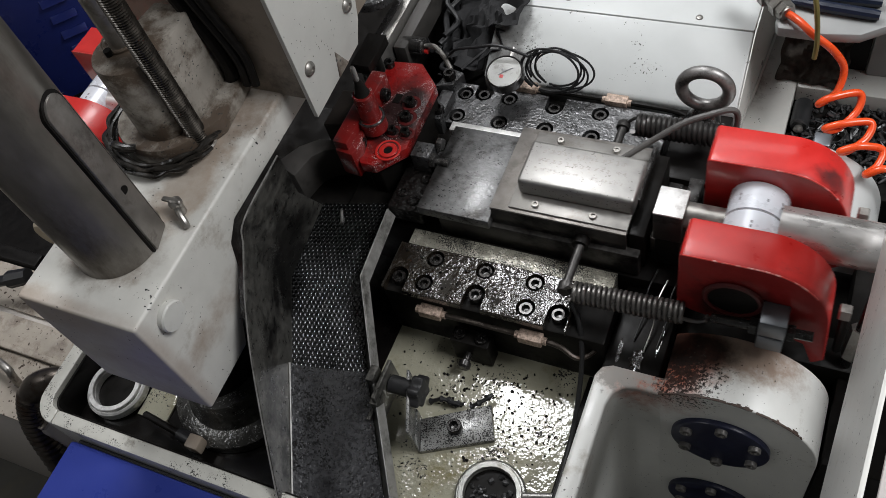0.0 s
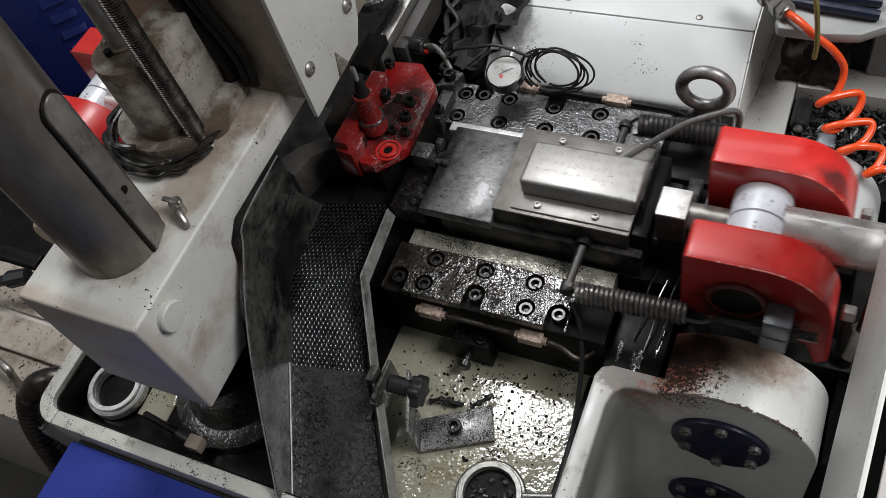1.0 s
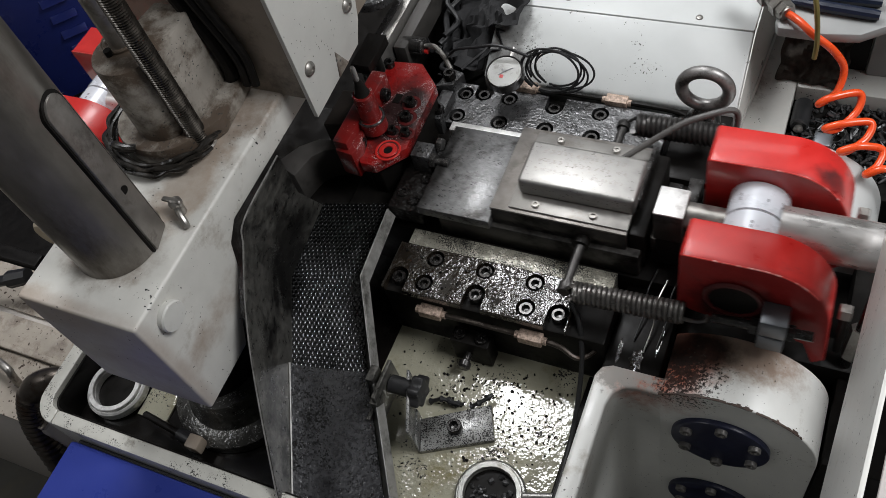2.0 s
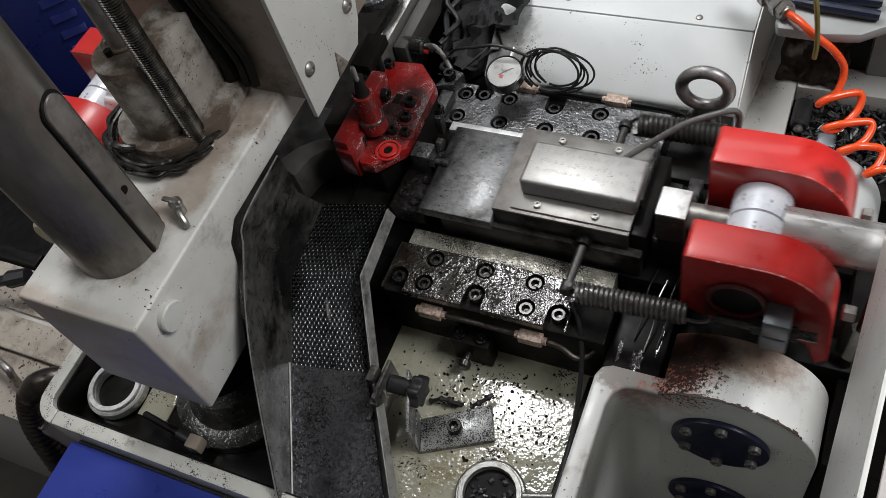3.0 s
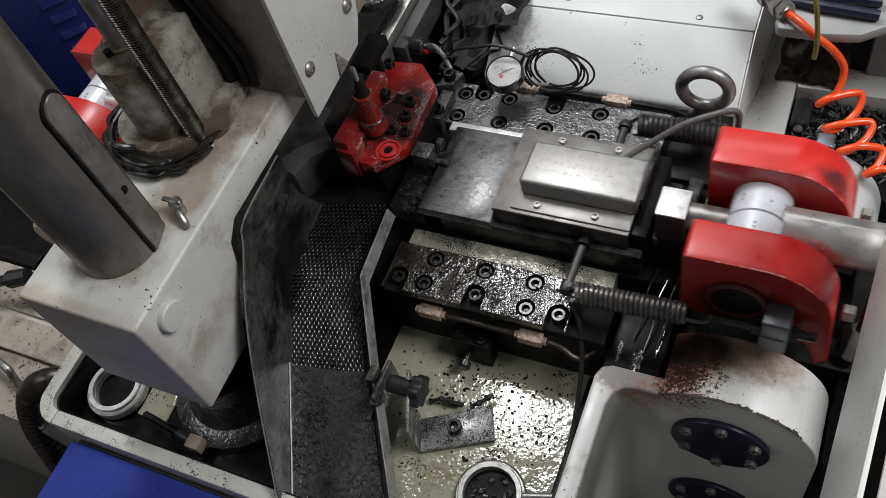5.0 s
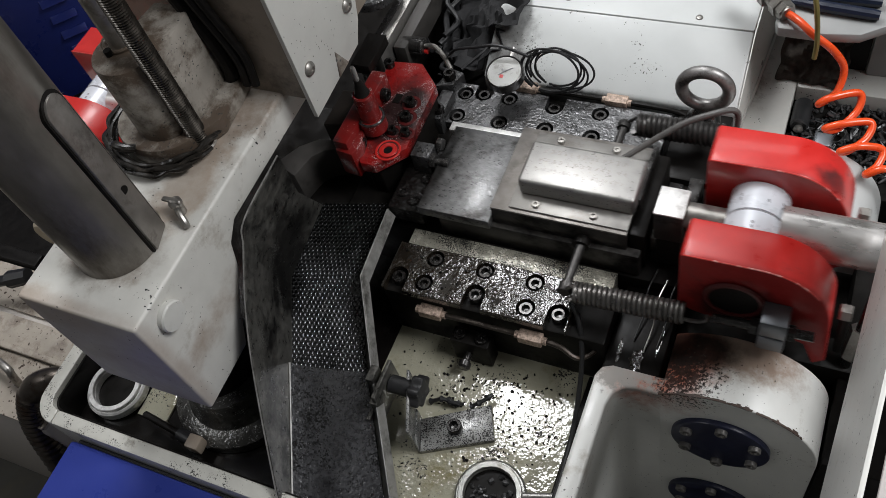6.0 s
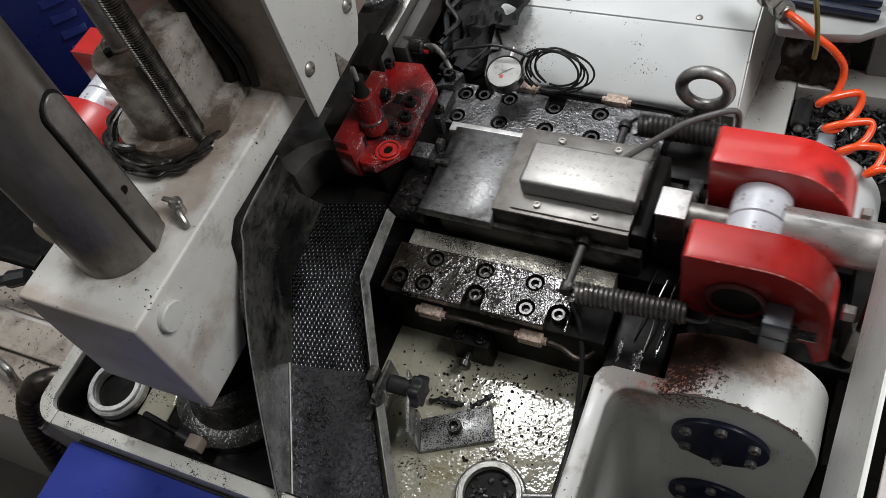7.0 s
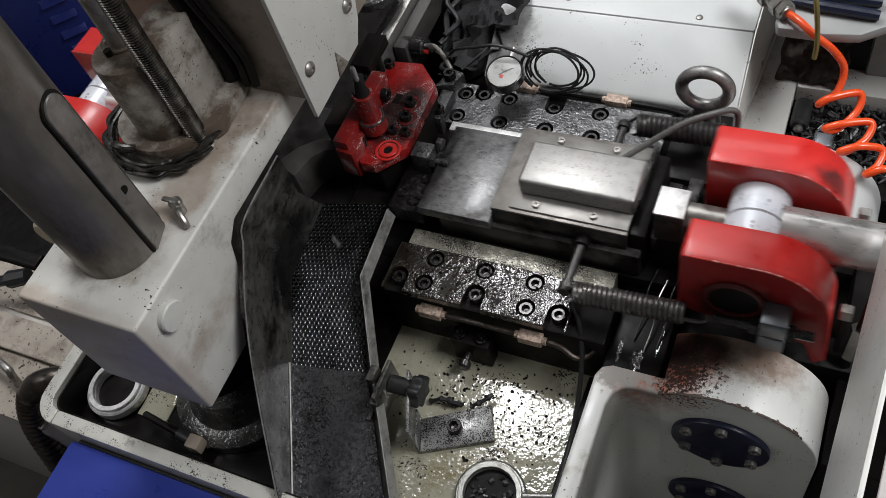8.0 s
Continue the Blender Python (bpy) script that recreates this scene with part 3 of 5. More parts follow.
def text_bars(name, parent, material, x0, x1, y, z, count, h, rng):
    """Illegible lettering as small bars in one row."""
    bm = []
    x = x0
    step = (x1 - x0) / count
    for k in range(count):
        w = step * 0.78
        for j in range(3):
            yy = y - h / 2 + h * (j + rng.uniform(0.1, 0.5)) / 3
            a, b = sorted((rng.uniform(0, 1), rng.uniform(0, 1)))
            b = max(b, a + 0.3)
            bm.append(box(x + w * a, x + w * b, yy, yy + h * 0.13, z - 0.0008, z + 0.0002, 0))
        xx = x + w * rng.uniform(0.2, 0.8)
        bm.append(box(xx, xx + w * 0.14, y - h * rng.uniform(0.2, 0.5), y + h * rng.uniform(0.2, 0.5), z - 0.0008, z + 0.00025, 0))
        x += step
    return part(name, join(*bm), material, parent, smooth=False)


def slide():
    rng = random.Random(4)
    s = thing("press_slide", "oily steel press slide with a bright cover box", "machine slide", 0, 0.04, 0.13)
    part("slide_body", box(-0.125, 0.185, -0.040, 0.118, 0.114, 0.162, 0.003), SLIDE_SIDE, s, "dark oily slide body")
    part("die_plate", box(-0.152, -0.036, -0.046, 0.119, 0.162, 0.181, 0.002), DIE, s, "scratched gunmetal die plate")
    nose = part("die_nose", box(-0.212, -0.1515, -0.042, 0.085, 0.125, 0.158, 0.005), WET_BLACK, s, "wet black die nose")
    for x, y in ((-0.172, -0.022), (-0.168, 0.022), (-0.196, -0.010)):
        part("nose_screw", ring_body(0.0095, 0.0052, 0.004, (x, y, 0.157), "z", 20, 0.0012), SCREW, nose)
    # base in two steels: shade on its sides is put into the darker one
    part("base_shaded_sides", box(-0.0355, 0.1655, -0.0315, 0.1245, 0.155, 0.1955, 0.002), SLIDE_SIDE, s)
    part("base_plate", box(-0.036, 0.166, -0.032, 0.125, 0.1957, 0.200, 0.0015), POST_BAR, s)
    part("cover_plate", box(-0.008, 0.166, -0.026, 0.117, 0.200, 0.2035, 0.001), COVER_STEEL, s)
    for x in (0.030, 0.115):
        for y in (-0.015, 0.106):
            cap_screw(x, y, 0.2035, 0.0055, 0.004, s, STEEL, "screw")
    lid = part("cover_box", box(0.0, 0.169, 0.0, 0.0765, 0.2033, 0.235, 0.005, 3), BRIGHT_STEEL, s, "brushed bright steel cover box")
    for k, (y, h, x0, x1) in enumerate(((0.060, 0.008, 0.022, 0.145), (0.043, 0.007, 0.018, 0.150), (0.027, 0.006, 0.016, 0.085), (0.026, 0.006, 0.100, 0.148))):
        tagged(text_bars("lettering", lid, PLATE_INK, x0, x1, y, 0.235, 13 if k < 2 else 7, h, rng), kind="stuff")
    part("end_block", box(0.167, 0.190, -0.026, 0.12, 0.115, 0.195, 0.003), OILY_SHADE_BLACK, s)
    part("end_cap", box(0.166, 0.172, 0.02, 0.118, 0.19, 0.215, 0.002), DARK_STEEL, s)
    # same split: oil and shade on the block's sides put into darker steel
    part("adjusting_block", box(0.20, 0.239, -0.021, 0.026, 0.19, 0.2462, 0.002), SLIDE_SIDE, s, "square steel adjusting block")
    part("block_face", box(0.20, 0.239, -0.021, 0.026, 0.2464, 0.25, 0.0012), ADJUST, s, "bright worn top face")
    part("adjusting_foot", box(0.203, 0.236, -0.02, 0.024, 0.13, 0.19, 0.002), OILY_SHADE_BLACK, s)
    part("tie_rod", lathe([(0.019, 0), (0.019, 0.07)], (0.235, 0.003, 0.225), "x"), STEEL, s)
    for y0, y1 in ((-0.03, -0.121), (0.11, 0.188)):
        d = y1 - y0
        pin = part("spring_pin", lathe([(0.0065, 0), (0.0065, d * 0.86), (0.0105, d * 0.87), (0.0105, d), (0.009, d * 1.03)], (0.103, y0, 0.168), "y", 20), PIN_STEEL, s)
        part("pin_collar", lathe([(0.012, 0), (0.012, d * 0.16)], (0.103, y0, 0.168), "y", 20), OILY_SHADE_BLACK, pin)
    part("slide_key", box(0.192, 0.20, -0.005, 0.012, 0.13, 0.165, 0.001), STEEL, s)
    return s


def slide_cable():
    c = thing("sensor_cable", "grey sensor cable looping from the slide", "cable", 0.15, 0.1, 0.2)
    part("cable", tube(smooth_path([(0.130, 0.088, 0.212), (0.165, 0.112, 0.232), (0.205, 0.135, 0.255), (0.240, 0.150, 0.266), (0.262, 0.160, 0.268), (0.271, 0.162, 0.258), (0.272, 0.158, 0.235), (0.268, 0.15, 0.20)], 7), 0.0045, 10), CABLE, c)
    return c


def rocker(name, label, mirror=None):
    """Two red arms, the dial sleeve between them, the shaft and the spring lug."""
    rng = random.Random(7)

    def fx(x):
        return x if mirror is None else x + mirror

    def px(bm):
        if mirror is not None:
            for v in bm.verts:
                v.co.x += mirror
        return bm

    def arm(y0, y1):
        prof = [(0.253, 0.185), (0.253, 0.296), (0.257, 0.30), (0.345, 0.301)]
        for k in range(1, 15):
            a = math.radians(90 - k * 86 / 14)
            prof.append((0.349 + 0.087 * math.cos(a), 0.200 + 0.101 * math.sin(a)))
        prof += [(0.443, 0.12), (0.429, 0.105), (0.414, 0.15), (0.38, 0.165), (0.30, 0.165), (0.27, 0.172)]
        return px(prism(prof, y0, y1, "y", 0.002, 3))

    c = thing(name, label, "machine arm", fx(0.36), 0.0, 0.2)
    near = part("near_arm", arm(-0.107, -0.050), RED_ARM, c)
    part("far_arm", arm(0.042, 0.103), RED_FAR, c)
    # thin pale flecked tube along each arm's top front edge
    for y in (-0.1068, 0.0422):
        edge = [Vector((0.256, y, 0.3000)), Vector((0.30, y, 0.3010)), Vector((0.345, y, 0.3012))]
        edge += [Vector((0.349 + 0.0866 * math.cos(math.radians(90 - 5 * k)), y, 0.200 + 0.1006 * math.sin(math.radians(90 - 5 * k)))) for k in range(1, 11)]
        part("pale_edge", px(tube(edge, 0.0011, 6)), PALE_EDGE, near if y < 0 else c, "pale flecked line along the edge")
    part("pivot_ring", px(ring_body(0.038, 0.031, 0.005, (0.322, -0.1115, 0.224), "y")), RED_DARK, near)
    part("pivot_disc", px(lathe([(0.031, 0), (0.031, 0.0025), (0.012, 0.0025)], (0.322, -0.1085, 0.224), "y")), OILY_SHADE_BLACK, near)
    sl = part("dial_sleeve", px(lathe([(0.030, -0.049), (0.0375, -0.049), (0.0375, -0.0045), (0.036, -0.004), (0.036, -0.0015), (0.0375, -0.001), (0.0375, 0.041), (0.03, 0.041)], (0.325, 0, 0.238), "y", 56)), WHITE_SLEEVE, c, "white enamelled dial sleeve")
    part("sleeve_groove", px(lathe([(0.0364, -0.0042), (0.0364, -0.0012)], (0.325, 0, 0.238), "y", 48)), INK, sl)
    marks = []
    for row, y in enumerate((-0.026, 0.018)):
        for k in range(9):
            a = math.radians(40 + k * 11 + rng.uniform(-2, 2))
            for j in range(rng.choice((0, 0, 1, 2))):
                m = box(-0.0012, 0.0012, y - 0.005 + j * 0.007, y - 0.002 + j * 0.007 + rng.uniform(0, 0.002), 0.0370, 0.0378, 0)
                bmesh.ops.rotate(m, verts=m.verts, cent=(0, 0, 0), matrix=Matrix.Rotation(math.pi / 2 - a, 3, "Y"))
                bmesh.ops.translate(m, verts=m.verts, vec=(0.325, 0, 0.238))
                marks.append(m)
    tagged(part("dial_marks", px(join(*marks)), INK, sl, smooth=False), kind="stuff")
    part("shaft", px(lathe([(0.031, 0), (0.031, 0.128), (0.029, 0.130)], (0.355, -0.003, 0.243), "x", 48)), SHAFT, c)
    if mirror is None:
        lug = part("spring_lug", join(box(0.358, 0.390, -0.139, -0.107, 0.205, 0.238, 0.002), box(0.358, 0.390, -0.139, -0.1075, 0.172, 0.203, 0.002)), DARK_LUG, c, "grey steel spring lug")
        part("hook_bolt", tube([(0.300, -0.121, 0.190), (0.422, -0.121, 0.200)], 0.0065, 12), DARK_STEEL, lug)
        hex_nut(0.391, -0.121, 0.197, 0.012, 0.01, "x", lug, DARK_STEEL)
        hex_nut(0.347, -0.121, 0.194, 0.012, 0.01, "x", lug, DARK_STEEL)
        part("far_lug", box(0.372, 0.392, 0.1035, 0.125, 0.265, 0.29, 0.002), DARK_LUG, c)
        for y in (-0.065, 0.088):
            hex_nut(0.446, y, 0.18, 0.012, 0.014, "x", c, STEEL, "end_nut")
            part("end_link", tube([(0.455, y, 0.17), (0.458, y - 0.005, 0.09)], 0.006, 8), OILY_SHADE_BLACK, c)
    return c


# ---- left column ----
def press_column():
    b = thing("press_column", "heavy grey painted press column block with a dirty top", "machine", -0.40, -0.25, 0.0)
    prof = [(-0.431, 0.175), (-0.431, 0.40), (0.25, 0.40), (0.25, 0.345), (-0.225, 0.345), (-0.25, 0.325), (-0.262, 0.285), (-0.30, 0.23), (-0.327, 0.175)]
    part("column_block", prism(prof, -0.488, -0.30, "x", 0.0050, 4), COLUMN_PAINT, b)
    part("round_leg", lathe([(0.07, 0.03), (0.07, 0.34)], (-0.40, -0.33, 0.0), "z", 40), OILY_SHADE_BLACK, b)
    part("foot", lathe([(0.105, 0.0), (0.105, 0.020), (0.098, 0.026), (0.08, 0.03), (0.068, 0.05), (0.066, 0.08)], (-0.378, -0.345, 0.0), "z", 48), FOOT, b, "round foot wet with black oil")
    part("button_cap", lathe([(0.0200, 0), (0.0210, 0.009), (0.0195, 0.0115), (0.0005, 0.0125)], (-0.301, -0.385, 0.363), "x"), GREY_PAINT, b)
    part("upper_box", box(-0.50, -0.259, -0.048, 0.35, 0.395, 0.95, 0.004), GREASY, b, "upper column, brown with grease")
    side = part("side_plate", prism([(-0.052, 0.366), (0.085, 0.372), (0.105, 0.402), (0.117, 0.44), (0.125, 0.95), (-0.052, 0.95)], -0.258, -0.251, "x", 0.0012), GREY_PAINT, b)
    part("plate_notch", prism([(0.02, 0.371), (0.05, 0.372), (0.03, 0.41)], -0.2512, -0.2495, "x", 0.0003), DIRTY_PAINT, side)
    for y, z in ((-0.030, 0.438), (0.089, 0.441), (-0.03, 0.6)):
        part("dome_screw", lathe([(0.0105, 0), (0.0105, 0.002), (0.008, 0.005), (0.004, 0.0065), (0.0035, 0.004), (0.0005, 0.004)], (-0.251, y, z), "x", 20), STEEL, side)
    return b


def guide_post():
    p = thing("guide_post", "thick dull steel guide post with a key slot", "post", -0.397, -0.322, 0.40)
    part("post", lathe([(0.0585, 0), (0.0575, 0.004), (0.0575, 0.64)], (-0.397, -0.322, 0.401), "z", 64), POST, p)
    bar = prism([(-0.0185 * math.cos(math.pi * k / 12), 0.234 + 0.0185 * math.sin(math.pi * k / 12)) for k in range(13)] + [(0.0185, 0.0), (-0.0185, 0.0)], -0.012, 0.0045, "x", 0.0015)
    slot = prism([(-0.0215 * math.cos(math.pi * k / 12), 0.236 + 0.0215 * math.sin(math.pi * k / 12)) for k in range(13)] + [(0.0215, 0.0), (-0.0215, 0.0)], -0.012, 0.0015, "x", 0)
    for bm in (bar, slot):
        bmesh.ops.rotate(bm, verts=bm.verts, cent=(0, 0, 0), matrix=Matrix.Rotation(math.radians(17), 3, "Z"))
        bmesh.ops.translate(bm, verts=bm.verts, vec=(-0.397 + 0.0565 * math.cos(math.radians(17)), -0.322 + 0.0565 * math.sin(math.radians(17)), 0.402))
    part("key_slot", slot, OILY_SHADE_BLACK, p)
    kb = part("key_bar", bar, POST_BAR, p, "grey steel key bar")
    a = math.radians(17)
    part("key_hole", lathe([(0.006, 0), (0.006, 0.0006)], (-0.397 + 0.0612 * math.cos(a), -0.322 + 0.0612 * math.sin(a), 0.50), "x", 16), OILY_SHADE_BLACK, kb)
    return p


def boss():
    b = thing("clamp_boss", "dirty cast clamp boss with a piston rod", "machine part", -0.45, -0.14, 0.40)
    cx, cy = -0.416, -0.142
    prof = []
    for k in range(15):
        a = math.radians(110 + k * 200 / 14)
        prof.append((cx + 0.044 * math.cos(a), cy + 0.044 * math.sin(a)))
    prof += [(-0.380, -0.166), (-0.364, -0.134), (-0.370, -0.057), (-0.425, -0.057)]
    part("boss_body", prism(prof, 0.401, 0.552, "z", 0.003), DIRTY_PAINT, b)
    big = [(cx + (x - cx) * 1.62 - 0.008, cy + (y - cy) * 1.42) for x, y in prof]
    part("boss_flange", prism(big, 0.4005, 0.430, "z", 0.005), DIRTY_PAINT, b)
    part("bush", ring_body(0.026, 0.0175, 0.003, (cx - 0.014, cy + 0.014, 0.552), "z", 32), DIRTY_PAINT, b)
    part("piston_rod", lathe([(0.0165, 0), (0.0165, 0.5)], (cx - 0.014, cy + 0.014, 0.55)), STEEL, b)
    part("cap_pin", lathe([(0.005, 0), (0.005, 0.008)], (cx - 0.014, cy - 0.012, 0.552), "z", 12), OILY_SHADE_BLACK, b)
    w = thing("boss_cable", "black greasy cable wound round the boss", "cable", cx, cy, 0.41)
    rng = random.Random(3)
    for turn in range(5):
        pts, rad = [], []
        for k in range(19):
            a = math.radians(140 + k * (228 - 12 * turn) / 18)
            r = 0.077 + 0.0042 * turn + rng.uniform(-0.002, 0.002)
            pts.append((cx - 0.008 + r * math.cos(a), cy + r * 0.93 * math.sin(a), 0.410 + 0.007 * (turn % 2) + rng.uniform(0, 0.005)))
        path = smooth_path(pts, 4)
        part("strand", tube(path, [0.0036 + 0.0009 * math.sin(0.45 * i + 2 * turn) for i in range(len(path))], 8), GREASE, w)
    tail = smooth_path([(cx - 0.050, cy - 0.060, 0.428), (cx - 0.042, cy - 0.066, 0.436), (cx - 0.026, cy - 0.066, 0.434), (cx - 0.016, cy - 0.060, 0.430)], 6)
    part("loose_end", tube(tail, 0.0062, 10), GREASE, w)
    hz = thing("greasy_hose", "black greasy hose between boss and column", "hose", -0.34, -0.06, 0.4)
    for n in range(3):
        x = -0.352 + 0.019 * n + (0.006 if n == 1 else 0)
        part("strand", tube(smooth_path([(x - 0.010, -0.060, 0.425), (x - 0.005, -0.059, 0.45 + 0.01 * n), (x - 0.012, -0.058, 0.50), (x - 0.03, -0.060, 0.57), (x - 0.05, -0.06, 0.66)], 6), 0.010 - 0.002 * n, 10), OILY_SHADE_BLACK, hz)
    r = thing("threaded_rod", "dark greasy threaded rod", "rod", -0.369, -0.155, 0.40)
    prof = []
    for k in range(150):
        prof += [(0.0116, k * 0.0036), (0.0139, k * 0.0036 + 0.0014), (0.0139, k * 0.0036 + 0.0020)]
    part("rod", lathe(prof, (-0.366, -0.155, 0.40), "z", 18), ROD, r)
    part("collar", ring_body(0.020, 0.0142, 0.005, (-0.366, -0.155, 0.4006)), DIRTY_PAINT, r)
    v = thing("drain_cock", "small worn metal wing cock on the column", "valve", -0.328, -0.274, 0.40)
    part("cock_body", lathe([(0.007, 0), (0.007, 0.015), (0.009, 0.017), (0.009, 0.022), (0.005, 0.026)], (-0.335, -0.262, 0.4006), "z", 14), STEEL, v)
    part("spout", tube(smooth_path([(-0.335, -0.262, 0.414), (-0.325, -0.272, 0.416), (-0.316, -0.279, 0.409), (-0.314, -0.282, 0.402)], 5), 0.0048, 10), STEEL, v)
    part("wing", box(-0.352, -0.322, -0.266, -0.259, 0.423, 0.427, 0.0015), STEEL, v)


# ---- red tool holder ----
def tool_holder():
    t = thing("tool_holder", "oily red octagonal tool holder block with bolts", "tool holder", -0.25, 0.1, 0.10)
    plate = [(-0.307, 0.216), (-0.246, 0.221), (-0.203, 0.178), (-0.200, 0.044), (-0.239, 0.0), (-0.262, 0.0), (-0.285, 0.03)]
    part("holder_plate", prism(plate, 0.178, 0.20, "z", 0.0025), RED_OILY, t)
    part("pedestal", prism([(x * 0.94 - 0.016, y * 0.92 + 0.012) for x, y in plate], 0.09, 0.178, "z", 0.002), OILY_SHADE_BLACK, t)
    up = part("upright", prism([(-0.302, 0.005), (-0.276, 0.003), (-0.276, 0.158), (-0.302, 0.158)], 0.18, 0.238, "z", 0.003), RED_BLOCK, t)
    part("upright_base", prism([(-0.300, 0.0), (-0.268, -0.004), (-0.262, 0.02), (-0.272, 0.05), (-0.300, 0.05)], 0.165, 0.222, "z", 0.003), RED_BLOCK, t)
    for y, z in ((0.130, 0.215), (0.030, 0.209)):
        cap_screw(-0.277, y, z, 0.0105, 0.012, up, SCREW, "cap_screw", "x", 1)
    barrel = part("nozzle_barrel", lathe([(0.0215, -0.012), (0.0215, 0.012), (0.0165, 0.014), (0.0165, 0.064), (0.015, 0.066)], (-0.262, 0.066, 0.222), "z", 32), RED_BLOCK, t)
    part("barrel_collar", ring_body(0.0225, 0.016, 0.003, (-0.262, 0.066, 0.233), "z", 32), GUNMETAL, barrel)
    part("nozzle_cap", lathe([(0.0125, 0.066), (0.0105, 0.070), (0.0085, 0.082), (0.0055, 0.094)], (-0.262, 0.066, 0.222), "z", 24), OILY_SHADE_BLACK, barrel)
    part("nozzle_tip", lathe([(0.0040, 0.09), (0.0040, 0.118), (0.0030, 0.121)], (-0.262, 0.066, 0.222), "z", 16), BRIGHT_STEEL, barrel)
    for x, y, r in ((-0.230, 0.131, 0.0095), (-0.225, 0.101, 0.0095), (-0.235, 0.069, 0.0075), (-0.212, 0.070, 0.0075), (-0.300, 0.205, 0.009)):
        if y < 0.2:
            part("washer_step", ring_body(r * 1.7, r * 1.1, 0.0015, (x + 0.002, y + 0.001, 0.2), "z", 24, 0.0004), RED_DARK, t)
        cap_screw(x, y, 0.20, r, 0.011, t, SCREW)
    part("sink_ring", ring_body(0.021, 0.0175, 0.0016, (-0.227, 0.033, 0.2), "z", 32, 0.0005), RED_PAINT, t)
    part("sink_hub", ring_body(0.0145, 0.0075, 0.0022, (-0.227, 0.033, 0.2), "z", 28, 0.0006), RED_PAINT, t)
    part("sink_hole", lathe([(0.0075, 0), (0.0075, 0.0008)], (-0.227, 0.033, 0.2), "z", 6), OILY_SHADE_BLACK, t)
    part("slot_hole", box(-0.262, -0.250, 0.128, 0.148, 0.1995, 0.2006, 0), OILY_SHADE_BLACK, t)
    k = thing("stop_block", "small steel stop block with an adjusting screw", "stop", -0.17, 0.05, 0.11)
    part("block", box(-0.192, -0.160, 0.036, 0.066, 0.11, 0.195, 0.002), GUNMETAL, k)
    part("stop_screw", lathe([(0.006, 0), (0.006, 0.022), (0.0075, 0.022), (0.0075, 0.03)], (-0.160, 0.043, 0.182), "x", 14), DARK_STEEL, k)
    hex_nut(-0.160, 0.043, 0.182, 0.0125, 0.008, "x", k, DARK_STEEL)
    hex_nut(-0.160, 0.072, 0.188, 0.0105, 0.01, "x", k, DARK_STEEL)
    a = thing("curved_guard", "dark brown curved guard plate under the column", "guard", -0.33, 0.05, 0.1)
    part("guard_plate", prism([(-0.44, -0.03), (-0.28, -0.03), (-0.28, 0.06), (-0.44, 0.06)], 0.08, 0.10, "z", 0.002), OILY_SHADE_BLACK, a)
    part("guard_arch", prism([(-0.425, -0.012), (-0.400, 0.030), (-0.372, 0.052), (-0.338, 0.055), (-0.331, 0.040), (-0.352, 0.031), (-0.368, 0.014), (-0.374, -0.008), (-0.379, -0.030)], 0.10, 0.17, "z", 0.002), UNDER, a, "grimy concave guard lip")
    part("guard_wall", prism([(-0.36, 0.06), (-0.28, 0.075), (-0.28, 0.14), (-0.36, 0.14)], 0.05, 0.20, "z", 0.004), GUARD_BROWN, a)


# ---- chute ----
CH = {"A": (-0.338, -0.173, 0.10), "B": (-0.280, -0.305, 0.07), "C": (-0.205, -0.477, 0.02), "D": (-0.221, -0.146, 0.11), "E": (-0.158, -0.282, 0.07),
      "F": (-0.075, -0.435, 0.02), "H": (-0.335, -0.045, 0.125), "G": (-0.215, -0.024, 0.135), "I": (-0.284, -0.252, 0.32), "J": (-0.288, -0.119, 0.354), "N": (-0.286, -0.223, 0.348),
      "L": (-0.272, -0.318, 0.255), "P": (-0.245, -0.395, 0.178), "M": (-0.200, -0.489, 0.087), "K": (-0.310, -0.101, 0.241)}
CH = {k: Vector(v) for k, v in CH.items()}


